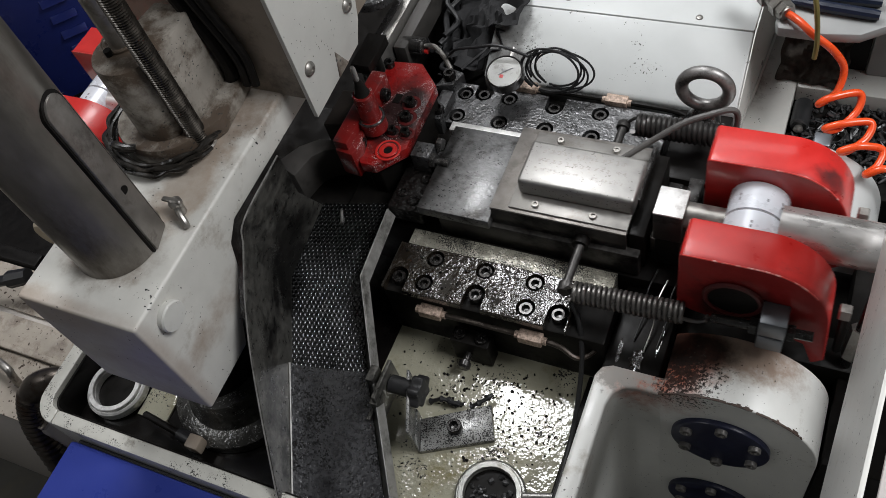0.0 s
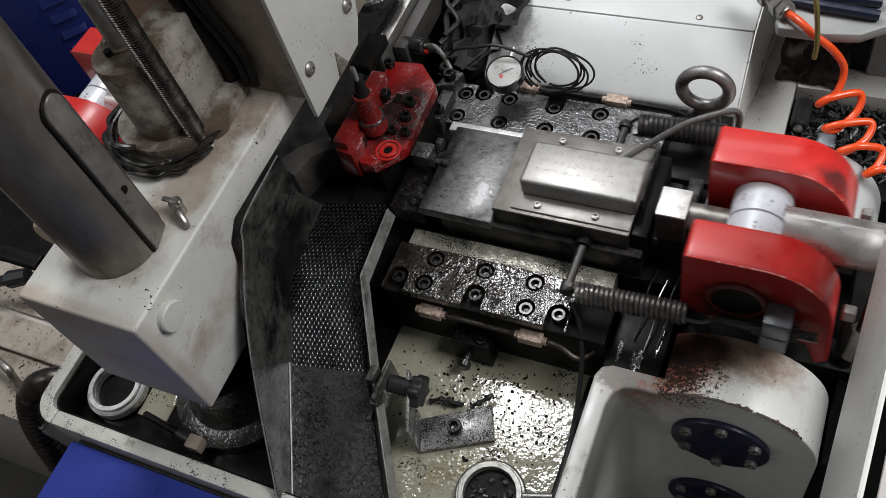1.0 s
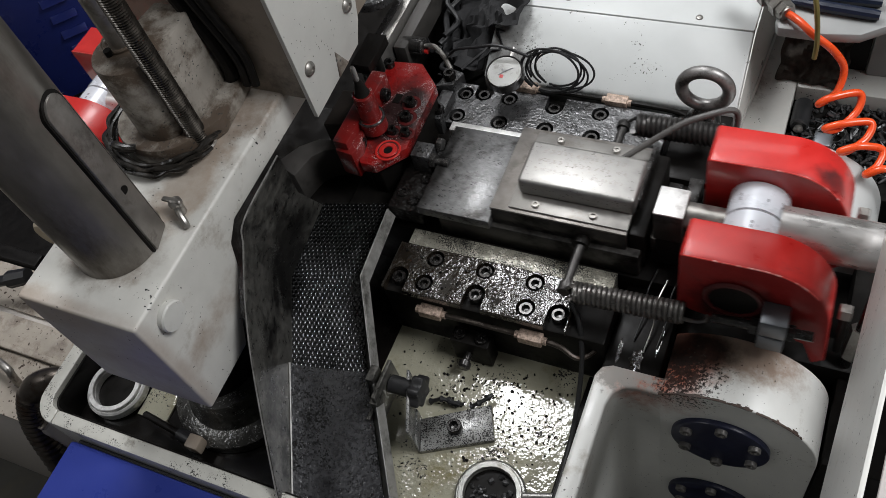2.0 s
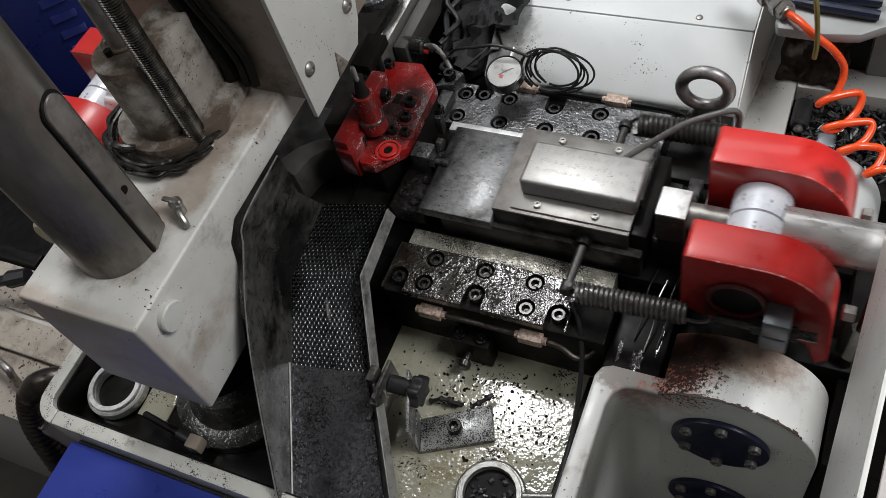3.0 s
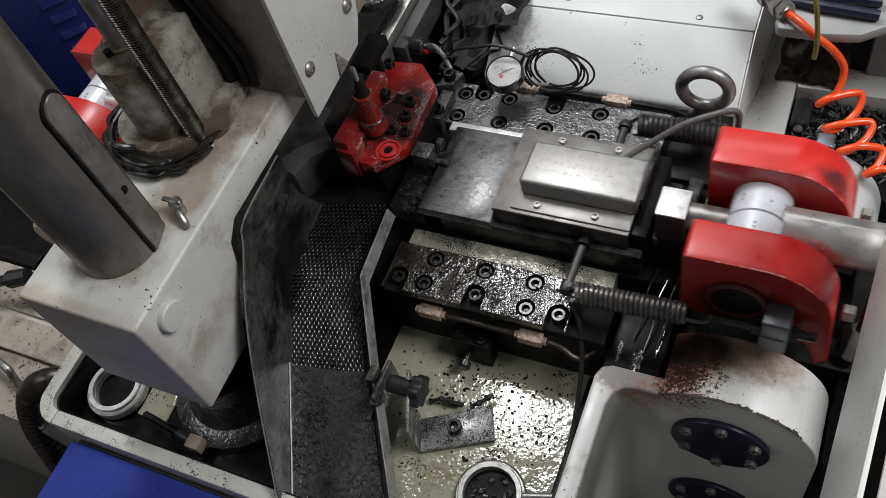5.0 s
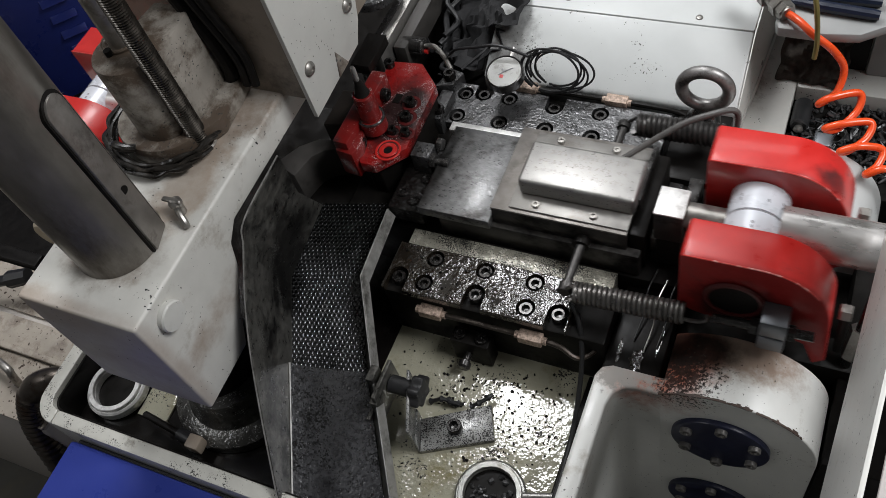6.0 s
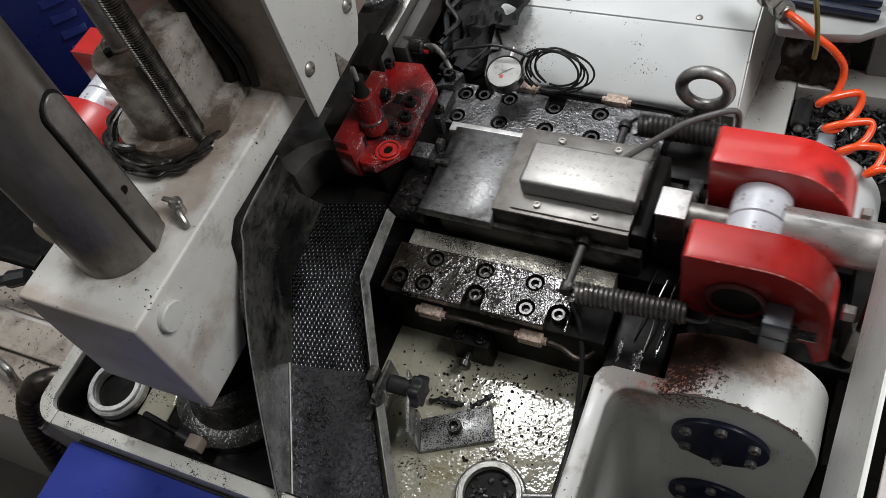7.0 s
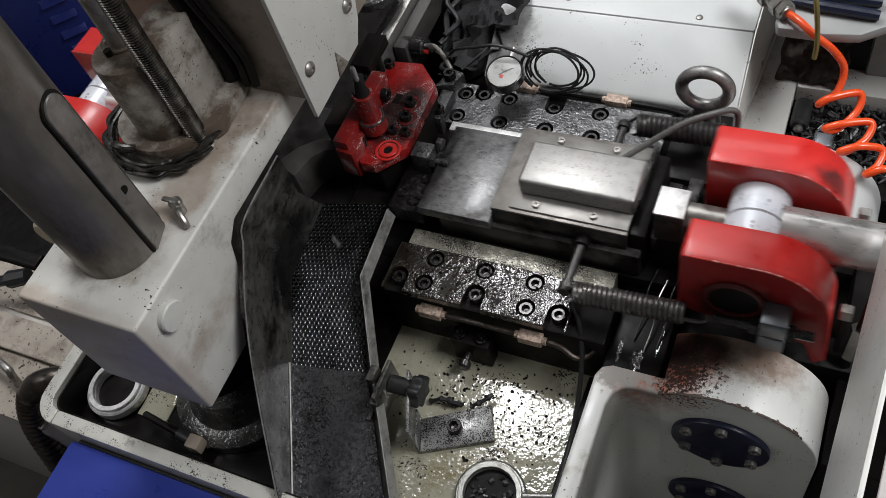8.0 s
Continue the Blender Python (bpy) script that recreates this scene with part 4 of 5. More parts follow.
def chute():
    c = thing("parts_chute", "blackened sheet-metal parts chute with a dimpled mesh floor", "chute", -0.25, -0.2, 0.0)
    A, B, C, D, E, F, H, G, I, J, N, L, P, M, K = (CH[k] for k in "ABCDEFHGIJNLPMK")
    C2, F2 = C + (C - B) * 0.4, F + (F - E) * 0.4

    def sheet(polys, t=0.0022):
        bm = bmesh.new()
        for q in polys:
            bm.faces.new([bm.verts.new(p) for p in q])
        bmesh.ops.remove_doubles(bm, verts=bm.verts, dist=0.0005)
        bmesh.ops.recalc_face_normals(bm, faces=bm.faces)
        bmesh.ops.solidify(bm, geom=bm.faces[:], thickness=t)
        return bm

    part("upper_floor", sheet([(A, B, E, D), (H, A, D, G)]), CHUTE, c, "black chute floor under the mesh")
    # the lower floor turns up a little along its inner side
    low = Vector((0, 0, 0.003))
    rows = []
    for k in range(9):
        a = k / 8
        lift = Vector((0, 0, 0.010 * max(0, 1 - a / 0.42) ** 2 + 0.003))
        rows.append((B.lerp(E, a) + lift, C2.lerp(F2, a) + lift))
    part("lower_floor", sheet([(p, q, q2, p2) for (p, q), (p2, q2) in zip(rows, rows[1:])]), CHUTE_LOW, c, "smooth scuffed chute floor")
    part("floor_edge", tube([rows[0][0] + Vector((0.003, 0.0, 0.001)), rows[0][1] + Vector((0.003, 0.0, 0.001))], 0.0016, 6), CHUTE_RIM, c, "bright worn sheet edge")
    M2 = M + (M - L) * 0.3
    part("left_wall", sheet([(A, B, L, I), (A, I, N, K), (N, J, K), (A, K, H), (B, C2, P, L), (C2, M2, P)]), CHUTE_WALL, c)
    rim = [J, N, I, L, P, M2]
    part("wall_rim", tube(smooth_path(rim, 6), 0.0012, 6), CHUTE_RIM, c, "bright worn sheet edge")
    Gw, Dw, Ew, Fw = G + Vector((0.010, -0.022, 0.022)), D + Vector((0.022, -0.02, 0.040)), E + Vector((0.012, 0.002, 0.022)), F2 + Vector((0.012, 0.004, 0.02))
    part("right_wall", sheet([(G, D, Dw, Gw), (D, E, Ew, Dw), (E, F2, Fw, Ew)]), CHUTE_WALL, c, "worn grey chute side wall")
    out = Vector((0.007, 0.002, -0.02))
    part("right_flange", sheet([(Gw, Dw, Dw + out, Gw + out), (Dw, Ew, Ew + out, Dw + out), (Ew, Fw, Fw + out, Ew + out)], 0.0015), RIGHT_WALL, c)
    part("flange_rim", tube([Gw, Dw, Ew, Fw], 0.0012, 6), CHUTE_RIM, c, "bright worn sheet edge")
    # the mesh: a sheet of dimples in staggered rows, its webs worn bright
    verts, faces = [], []

    def dimple(p, u, w, n, r):
        b = len(verts)
        for rad, high in ((1.0, 0.0016), (0.90, 0.0013), (0.62, 0.0), (0.58, -0.0010)):
            for k in range(6):
                a = math.pi / 3 * k + math.pi / 6
                verts.append(p + (u * math.cos(a) + w * math.sin(a)) * r * rad + n * high)
        for q in range(3):
            for k in range(6):
                j = (k + 1) % 6
                faces.append((b + 6 * q + k, b + 6 * q + j, b + 6 * q + 6 + j, b + 6 * q + 6 + k))

    def knot(p, n, u, w, r):
        b = len(verts)
        for rad, high in ((1.0, 0.0), (0.75, 0.45)):
            for k in range(6):
                a = math.pi / 3 * k
                verts.append(p + (u * math.cos(a) + w * math.sin(a)) * r * rad + n * r * high)
        verts.append(p + n * r * 0.7)
        for k in range(6):
            j = (k + 1) % 6
            faces.append((b + k, b + j, b + 6 + j, b + 6 + k))
            faces.append((b + 6 + k, b + 6 + j, b + 12))

    pitch = 0.0078
    mesh_rng = random.Random(14)
    for P0, Q, S, T in ((A, B, E, D), (H, A, D, G)):
        n = (Q - P0).cross(T - P0).normalized()
        n = n if n.z > 0 else -n
        rows_, cols = max(1, round((Q - P0).length / (pitch * 0.866))), max(1, round(((T - P0).length + (S - Q).length) / 2 / pitch))
        u = (T - P0).normalized()
        w = n.cross(u)
        for i in range(rows_):
            for j in range(cols):
                a, b = (i + 0.5) / rows_, (j + 0.25 + 0.5 * (i % 2)) / cols
                p = (P0 * (1 - a) + Q * a) * (1 - b) + (T * (1 - a) + S * a) * b + n * 0.0012
                dimple(p, u, w, n, pitch * 0.577)
                for a2 in (math.pi / 2, math.pi / 6):
                    knot(p + (u * math.cos(a2) + w * math.sin(a2)) * pitch * 0.577 + n * 0.0013, n, u, w, mesh_rng.uniform(0.0005, 0.0014))
    me = bpy.data.meshes.new("mesh_sheet")
    me.from_pydata([tuple(v - Vector(c.location)) for v in verts], [], faces)
    for f in me.polygons:
        f.use_smooth = True
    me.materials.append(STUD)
    st = new("mesh_sheet", me)
    st.parent = c
    tagged(st, kind="stuff")
    for k, p in enumerate((Ew, E.lerp(F2, 0.14) + Vector((0.012, 0.003, 0.02)))):
        part("wall_tab", box(p.x, p.x + 0.012, p.y - 0.02, p.y + 0.005, p.z - 0.05, p.z + 0.004, 0.001), CHUTE_WALL, c)


def chute_pins():
    """Finished pins that drop from the tool and slide down the chute."""
    out = []
    for k in range(4):
        p = thing("formed_pin", "small shiny formed steel pin", "pin", 0, 0, 0, "pins on the chute")
        part("shank", lathe([(0.0005, -0.009), (0.0024, -0.0085), (0.0024, 0.0085), (0.0005, 0.009)], (0, 0, 0), "x", 10), BRIGHT_STEEL, p)
        part("head", lathe([(0.004, 0.0085), (0.004, 0.0115), (0.003, 0.012)], (0, 0, 0), "x", 10), BRIGHT_STEEL, p)
        out.append(p)
    return out


# ---- rear ----
def rear_area():
    h = thing("rear_housing", "white painted sheet-metal rear housing", "housing", 0.07, 0.5, 0.0)
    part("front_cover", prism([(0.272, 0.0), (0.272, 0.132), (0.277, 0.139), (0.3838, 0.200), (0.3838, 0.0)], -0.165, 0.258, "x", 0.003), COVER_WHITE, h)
    part("rear_cover", box(-0.165, 0.258, 0.3848, 0.95, 0.0, 0.201, 0.0025), WHITE_PAINT, h)
    # the end sheet leans out towards its foot, with a flange below it
    bm = bmesh.new()
    top = [Vector(p) for p in ((0.2586, 0.272, 0.130), (0.2586, 0.3838, 0.198), (0.2586, 0.95, 0.199))]
    foot = [Vector(p) for p in ((0.2600, 0.285, 0.085), (0.2680, 0.385, 0.085), (0.300, 0.95, 0.085))]
    for a, b, c, d in zip(top, top[1:], foot[1:], foot):
        bm.faces.new([bm.verts.new(p) for p in (a, b, c, d)])
    bmesh.ops.remove_doubles(bm, verts=bm.verts, dist=0.0005)
    bmesh.ops.solidify(bm, geom=bm.faces[:], thickness=0.002)
    part("end_sheet", bm, GREY_PAINT, h)
    bm = bmesh.new()
    low = [Vector(p) for p in ((0.2605, 0.29, 0.061), (0.2705, 0.40, 0.061), (0.304, 0.95, 0.061))]
    lift = Vector((0.0012, 0, -0.003))
    for a, b, c, d in zip(foot, foot[1:], low[1:], low):
        bm.faces.new([bm.verts.new(p) for p in (a + lift, b + lift, c, d)])
    bmesh.ops.remove_doubles(bm, verts=bm.verts, dist=0.0005)
    bmesh.ops.solidify(bm, geom=bm.faces[:], thickness=0.002)
    part("end_flange", bm, GREY_PAINT, h)
    part("flange_bolt", lathe([(0.005, 0), (0.005, 0.003), (0.003, 0.005)], (0.268, 0.425, 0.095), "x", 12), STEEL, h)
    for x, y in ((0.17, 0.40), (-0.05, 0.41)):
        part("rivet", lathe([(0.006, 0), (0.005, 0.002), (0.001, 0.003)], (x, y, 0.201), "z", 12), STEEL, h)
    s = thing("side_table", "light grey machine side table with a swarf pit", "machine", 0.5, 0.4, 0.0)
    part("table_front", box(0.262, 0.332, 0.236, 0.95, -0.03, 0.06, 0.003), TABLE, s)
    part("table_rear", box(0.332, 0.95, 0.416, 0.95, -0.03, 0.06, 0.003), TABLE, s)
    part("table_side", box(0.56, 0.95, 0.10, 0.416, -0.03, 0.06, 0.003), TABLE, s)
    part("pit_floor", box(0.332, 0.56, 0.236, 0.416, -0.03, 0.028, 0), OILY_SHADE_BLACK, s, "black pit floor covered in swarf")
    part("shelf", prism([(0.288, 0.36), (0.293, 0.343), (0.359, 0.341), (0.407, 0.348), (0.445, 0.376), (0.52, 0.42), (0.95, 0.46), (0.95, 0.95), (0.288, 0.95)], 0.234, 0.252, "z", 0.004), SHELF, s, "light grey shelf plate with cut corners")
    # black panel stands in for the shade under the shelf
    part("shelf_shade_panel", box(0.305, 0.43, 0.470, 0.485, 0.06, 0.234, 0.002), OILY_SHADE_BLACK, s)
    part("shelf_apron", box(0.432, 0.95, 0.462, 0.485, 0.06, 0.234, 0.002), SHELF, s)
    e = thing("lifting_eyebolt", "worn steel lifting eyebolt", "eyebolt", 0.215, 0.235, 0.0)
    ring = [(0.215 + 0.0345 * math.cos(2 * math.pi * k / 44), 0.236, 0.218 + 0.0345 * math.sin(2 * math.pi * k / 44)) for k in range(44)]
    part("eye_ring", tube(ring, 0.0098, 16, True), EYE_STEEL, e)
    part("eye_base", lathe([(0.026, 0.0), (0.026, 0.155), (0.018, 0.170), (0.011, 0.182)], (0.215, 0.236, 0.0), "z", 28), DARK_STEEL, e)


def swarf():
    """Chips and off-cuts lying in the pit."""
    rng = random.Random(11)
    bms = []
    for k in range(620):
        x, y, z = rng.uniform(0.337, 0.555), rng.uniform(0.26, 0.412), 0.029 + rng.uniform(0, 0.012)
        l, r = rng.uniform(0.002, 0.009), rng.uniform(0.0008, 0.0034)
        a, b = rng.uniform(0, 6.3), rng.uniform(-0.5, 0.5)
        d = Vector((math.cos(a) * l, math.sin(a) * l, b * l))
        bms.append(tube([Vector((x, y, z)) - d, Vector((x, y, z)), Vector((x, y, z)) + d], [r, r * 1.1, r * 0.8], 5))
    tagged(part("swarf", join(*bms), SWARF), "dark oily metal chips filling the pit", "swarf", kind="stuff")
    b = thing("black_canister", "small black plastic canister lying in the pit", "canister", 0.35, 0.36, 0.04)
    part("body", lathe([(0.012, 0), (0.0145, 0.003), (0.0145, 0.05), (0.012, 0.054), (0.008, 0.056)], (0.350, 0.334, 0.055), "y", 24), RUBBER, b)
    part("cap", lathe([(0.006, 0), (0.008, -0.006), (0.003, -0.010)], (0.350, 0.334, 0.055), "y", 14), STEEL, b)
    # chips scattered on the basin floor and the rails
    bms = []
    for k in range(420):
        if k < 340:
            x, y, z = rng.gauss(0.03, 0.07), rng.gauss(-0.25, 0.06), 0.001
            if not (-0.15 < x < 0.15 and -0.46 < y < -0.175):
                continue
        else:
            x, y, z = rng.uniform(-0.16, 0.1), rng.uniform(-0.155, -0.085), 0.1305
        l, r = rng.uniform(0.0005, 0.0022), rng.choice((0.0005, 0.0008, 0.0012, 0.0021))
        a = rng.uniform(0, 6.3)
        d = Vector((math.cos(a) * l, math.sin(a) * l, rng.uniform(0, 0.3) * l))
        bms.append(tube([Vector((x, y, z)) - d, Vector((x, y, z)) + d], r, 5))
    tagged(part("basin_chips", join(*bms), OILY_SHADE_BLACK), "tiny black oily chips strewn over the basin", "swarf", kind="stuff")


def coil_hose():
    h = thing("coiled_air_hose", "bright orange coiled air hose with a steel fitting", "hose", 0.30, 0.36, 0.25)
    pts = [(0.300, 0.366, 0.262), (0.322, 0.345, 0.266), (0.345, 0.330, 0.258), (0.375, 0.328, 0.235), (0.395, 0.330, 0.20), (0.392, 0.305, 0.175), (0.372, 0.284, 0.168), (0.385, 0.288, 0.180),
           (0.423, 0.309, 0.176), (0.426, 0.292, 0.158), (0.405, 0.262, 0.146), (0.388, 0.255, 0.150), (0.410, 0.262, 0.158), (0.447, 0.276, 0.154), (0.446, 0.255, 0.142), (0.425, 0.230, 0.138),
           (0.415, 0.222, 0.144), (0.440, 0.232, 0.150), (0.470, 0.240, 0.140), (0.468, 0.218, 0.130), (0.455, 0.200, 0.128), (0.475, 0.205, 0.14), (0.51, 0.215, 0.13), (0.56, 0.20, 0.125)]
    part("hose", tube(smooth_path(pts, 9), 0.0057, 12), ORANGE, h)
    f = part("fitting", tube([(0.25, 0.42, 0.262), (0.304, 0.362, 0.262)], 0.0115, 14), STEEL, h, "knurled steel hose fitting")
    for k, (x, y) in enumerate(((0.265, 0.405), (0.284, 0.384), (0.293, 0.375))):
        part("hex_collar", tube([(x, y, 0.262), (x + 0.009, y - 0.010, 0.262)], (0.019, 0.0165, 0.0145)[k], 6), STEEL, f)
    p = thing("cutting_pliers", "dark blue handled pliers lying on the shelf", "pliers", 0.36, 0.39, 0.252)
    for k, dy in enumerate((0.0, 0.022)):
        part("grip", tube(smooth_path([(0.30, 0.392 + dy * 0.3, 0.261), (0.36, 0.385 + dy, 0.262), (0.425, 0.380 + dy * 1.3, 0.261)], 6), [0.006] * 4 + [0.0085] * 8 + [0.007], 10), TOOL_BLUE, p)
    part("jaw", tube([(0.26, 0.40, 0.262), (0.30, 0.393, 0.262)], [0.005, 0.009], 8), STEEL, p)
    b = thing("brass_tube", "thin olive brass tube standing at the shelf", "tube", 0.345, 0.34, 0.25)
    part("tube", tube(smooth_path([(0.352, 0.318, 0.225), (0.351, 0.322, 0.255), (0.342, 0.335, 0.30), (0.325, 0.36, 0.35)], 6), 0.0038, 8), OLIVE, b)


def crumpled(a, b, c, d, amp, scale, seed, n=30):
    """A sheet between four corners, folded and crumpled."""
    a, b, c, d = (Vector(v) for v in (a, b, c, d))
    up = (b - a).cross(d - a).normalized()
    up = up if up.z > 0 else -up
    bm = bmesh.new()
    grid = []
    for i in range(n + 1):
        row = []
        for j in range(n + 1):
            u, v = i / n, j / n
            p = (a * (1 - u) + b * u) * (1 - v) + (d * (1 - u) + c * u) * v
            q = p * scale + Vector((seed * 7.3, seed * 1.7, 0))
            fold = 1 - abs(noise.noise(q)) * 2.2
            p = p + up * amp * (fold + 0.35 * noise.noise(q * 2.7)) + Vector((noise.noise(q * 0.8), noise.noise(q * 0.8 + Vector((9, 4, 2))), 0)) * amp * 0.8
            row.append(bm.verts.new(p))
        grid.append(row)
    for i in range(n):
        for j in range(n):
            bm.faces.new((grid[i][j], grid[i + 1][j], grid[i + 1][j + 1], grid[i][j + 1]))
    bmesh.ops.recalc_face_normals(bm, faces=bm.faces)
    bmesh.ops.solidify(bm, geom=bm.faces[:], thickness=0.0015)
    return bm


def gauge_and_cables():
    g = thing("dial_gauge", "dial gauge with a stained white face and black rim", "gauge", -0.10, 0.235, 0.2)
    c = (-0.106, 0.236, 0.19)
    m = Matrix.Translation(c) @ Matrix.Rotation(math.radians(12), 4, "X")

    def put(bm):
        bmesh.ops.transform(bm, matrix=m, verts=bm.verts)
        return bm

    part("case", put(lathe([(0.026, -0.02), (0.031, -0.015), (0.031, 0.003), (0.029, 0.0045), (0.028, 0.002), (0.0005, 0.002)], (0, 0, 0), "z", 40)), DARK_STEEL, g)
    face = part("face", put(lathe([(0.028, 0.002), (0.028, 0.0028)], (0, 0, 0), "z", 40)), FACE, g, "stained white dial face")
    for a, l, mt in ((0.6, 0.016, INK), (3.9, 0.010, INK), (2.3, 0.006, INK)):
        part("needle", put(tube([(0, 0, 0.0034), (l * math.cos(a), l * math.sin(a), 0.0034)], 0.0007, 5)), mt, face)
    part("red_mark", put(box(-0.005, 0.001, -0.012, -0.006, 0.0026, 0.0032, 0)), RED_INK, face)
    part("stem", put(lathe([(0.005, 0.026), (0.005, 0.05)], (0, 0, -0.006), "y", 14)), BRIGHT_STEEL, g)
    k = thing("coiled_cable", "loop of thin black cable hanging in a coil", "cable", -0.02, 0.25, 0.2)
    rng = random.Random(5)
    for t in range(6):
        rx, rz = 0.042 + rng.uniform(-0.006, 0.008), 0.034 + rng.uniform(-0.004, 0.006)
        ox, oy, oz = -0.042 + 0.004 * t + rng.uniform(-0.004, 0.004), 0.258 + 0.0025 * t, 0.180 + rng.uniform(-0.004, 0.006)
        pts = []
        for q in range(25):
            a = math.radians(-110 + q * 345 / 24)
            pts.append((ox + rx * math.cos(a) * (1.15 if math.cos(a) > 0 else 1.0), oy + 0.01 * math.sin(a), oz + rz * math.sin(a)))
        part("loop", tube(smooth_path(pts, 2), 0.0018, 7), RUBBER, k)
    part("tail", tube(smooth_path([(-0.065, 0.262, 0.205), (-0.12, 0.262, 0.222), (-0.16, 0.26, 0.214), (-0.20, 0.262, 0.20), (-0.225, 0.27, 0.17)], 8), 0.0026, 8), RUBBER, k)
    part("tie", tube([(-0.072, 0.258, 0.196), (-0.066, 0.262, 0.214)], 0.0024, 7), RUBBER, k)
    part("bundle", tube(smooth_path([(-0.07, 0.258, 0.165), (-0.074, 0.258, 0.19), (-0.068, 0.262, 0.208), (-0.055, 0.268, 0.218)], 6), 0.0022, 8), RUBBER, k)
    # black cloth slung over the housing edge, and a rag under the shelf
    cl = thing("oily_cloth", "black oil-soaked crumpled cloth over the housing edge", "cloth", -0.2, 0.4, 0.1)
    part("cloth", crumpled((-0.150, 0.285, 0.150), (-0.115, 0.62, 0.235), (-0.245, 0.62, 0.175), (-0.262, 0.295, 0.080), 0.022, 26, 3), CLOTH, cl)
    part("cloth_flap", crumpled((-0.118, 0.335, 0.196), (-0.105, 0.60, 0.232), (-0.190, 0.60, 0.236), (-0.200, 0.320, 0.190), 0.014, 30, 9), CLOTH, cl)
    rg = thing("shelf_rag", "brown oily rag stuffed under the shelf", "rag", 0.33, 0.44, 0.06)
    part("rag", crumpled((0.300, 0.432, 0.060), (0.400, 0.430, 0.060), (0.405, 0.466, 0.150), (0.300, 0.466, 0.155), 0.010, 40, 5), RAG, rg)
    # tangled black cables in the cavity
    for n in range(9):
        q = thing("loose_cable", "black oily cable lying in the cavity", "cable", -0.25, 0.35, 0.1, "cables in the cavity")
        x, y, z = rng.uniform(-0.31, -0.19), rng.uniform(0.27, 0.34), rng.uniform(0.09, 0.15)
        pts = [Vector((x, y, z))]
        for i in range(6):
            pts.append(pts[-1] + Vector((rng.uniform(-0.04, 0.04), rng.uniform(0.02, 0.07), rng.uniform(-0.02, 0.025))))
        part("cable", tube(smooth_path(pts, 6), rng.uniform(0.0025, 0.006), 8), RUBBER, q)
    j = thing("air_pipe", "bent steel air pipe from a black cylinder", "pipe", -0.28, 0.28, 0.17)
    part("cylinder", lathe([(0.014, 0), (0.016, 0.003), (0.016, 0.04), (0.013, 0.043)], (-0.318, 0.286, 0.17), "x", 24), DARK_STEEL, j)
    part("pipe", tube(smooth_path([(-0.275, 0.286, 0.172), (-0.255, 0.284, 0.176), (-0.235, 0.272, 0.17), (-0.216, 0.255, 0.155), (-0.208, 0.247, 0.138)], 6), 0.0045, 10), STEEL, j)
    part("red_cap", lathe([(0.005, 0), (0.005, 0.006)], (-0.275, 0.283, 0.163), "x", 12), RED_PAINT, j)
    hw = thing("hold_down_clamp", "small grey steel clamp with cap screws at the rail end", "clamp", -0.20, 0.21, 0.13)
    part("clamp_bar", box(-0.218, -0.196, 0.150, 0.215, 0.10, 0.150, 0.002), GUNMETAL, hw)
    part("clamp_tab", prism([(-0.236, 0.222), (-0.205, 0.232), (-0.196, 0.262), (-0.222, 0.268)], 0.12, 0.146, "z", 0.002), GUNMETAL, hw)
    for x, y in ((-0.216, 0.246), (-0.206, 0.168)):
        cap_screw(x, y, 0.146, 0.0105, 0.014, hw, SCREW)
    for n, (x, y0, y1, z, w, h, mt) in enumerate(((-0.352, 0.20, 0.75, 0.20, 0.016, 0.05, DARK_STEEL), (-0.335, 0.225, 0.75, 0.202, 0.016, 0.05, COVER_STEEL), (-0.312, 0.262, 0.75, 0.185, 0.024, 0.05, UNDER), (-0.330, 0.165, 0.24, 0.235, 0.035, 0.02, OILY_SHADE_BLACK))):
        t = thing("feed_bar", ("dark", "grey steel", "grimy dark", "black")[n] + " feed guide bar behind the tool holder", "guide bar", x, y0, z, "feed guide bars")
        part("bar", box(x - w / 2, x + w / 2, y0, y1, z - h, z, 0.002), mt, t)
    w = thing("flywheel", "grey wheel with a red spot behind the side plate", "wheel", -0.40, 0.33, 0.25)
    part("wheel", ring_body(0.05, 0.03, 0.02, (-0.385, 0.335, 0.23), "z", 36), GUNMETAL, w)
    part("hub", lathe([(0.03, 0), (0.03, 0.012), (0.01, 0.02)], (-0.385, 0.335, 0.232), "z", 24), RED_OILY, w)


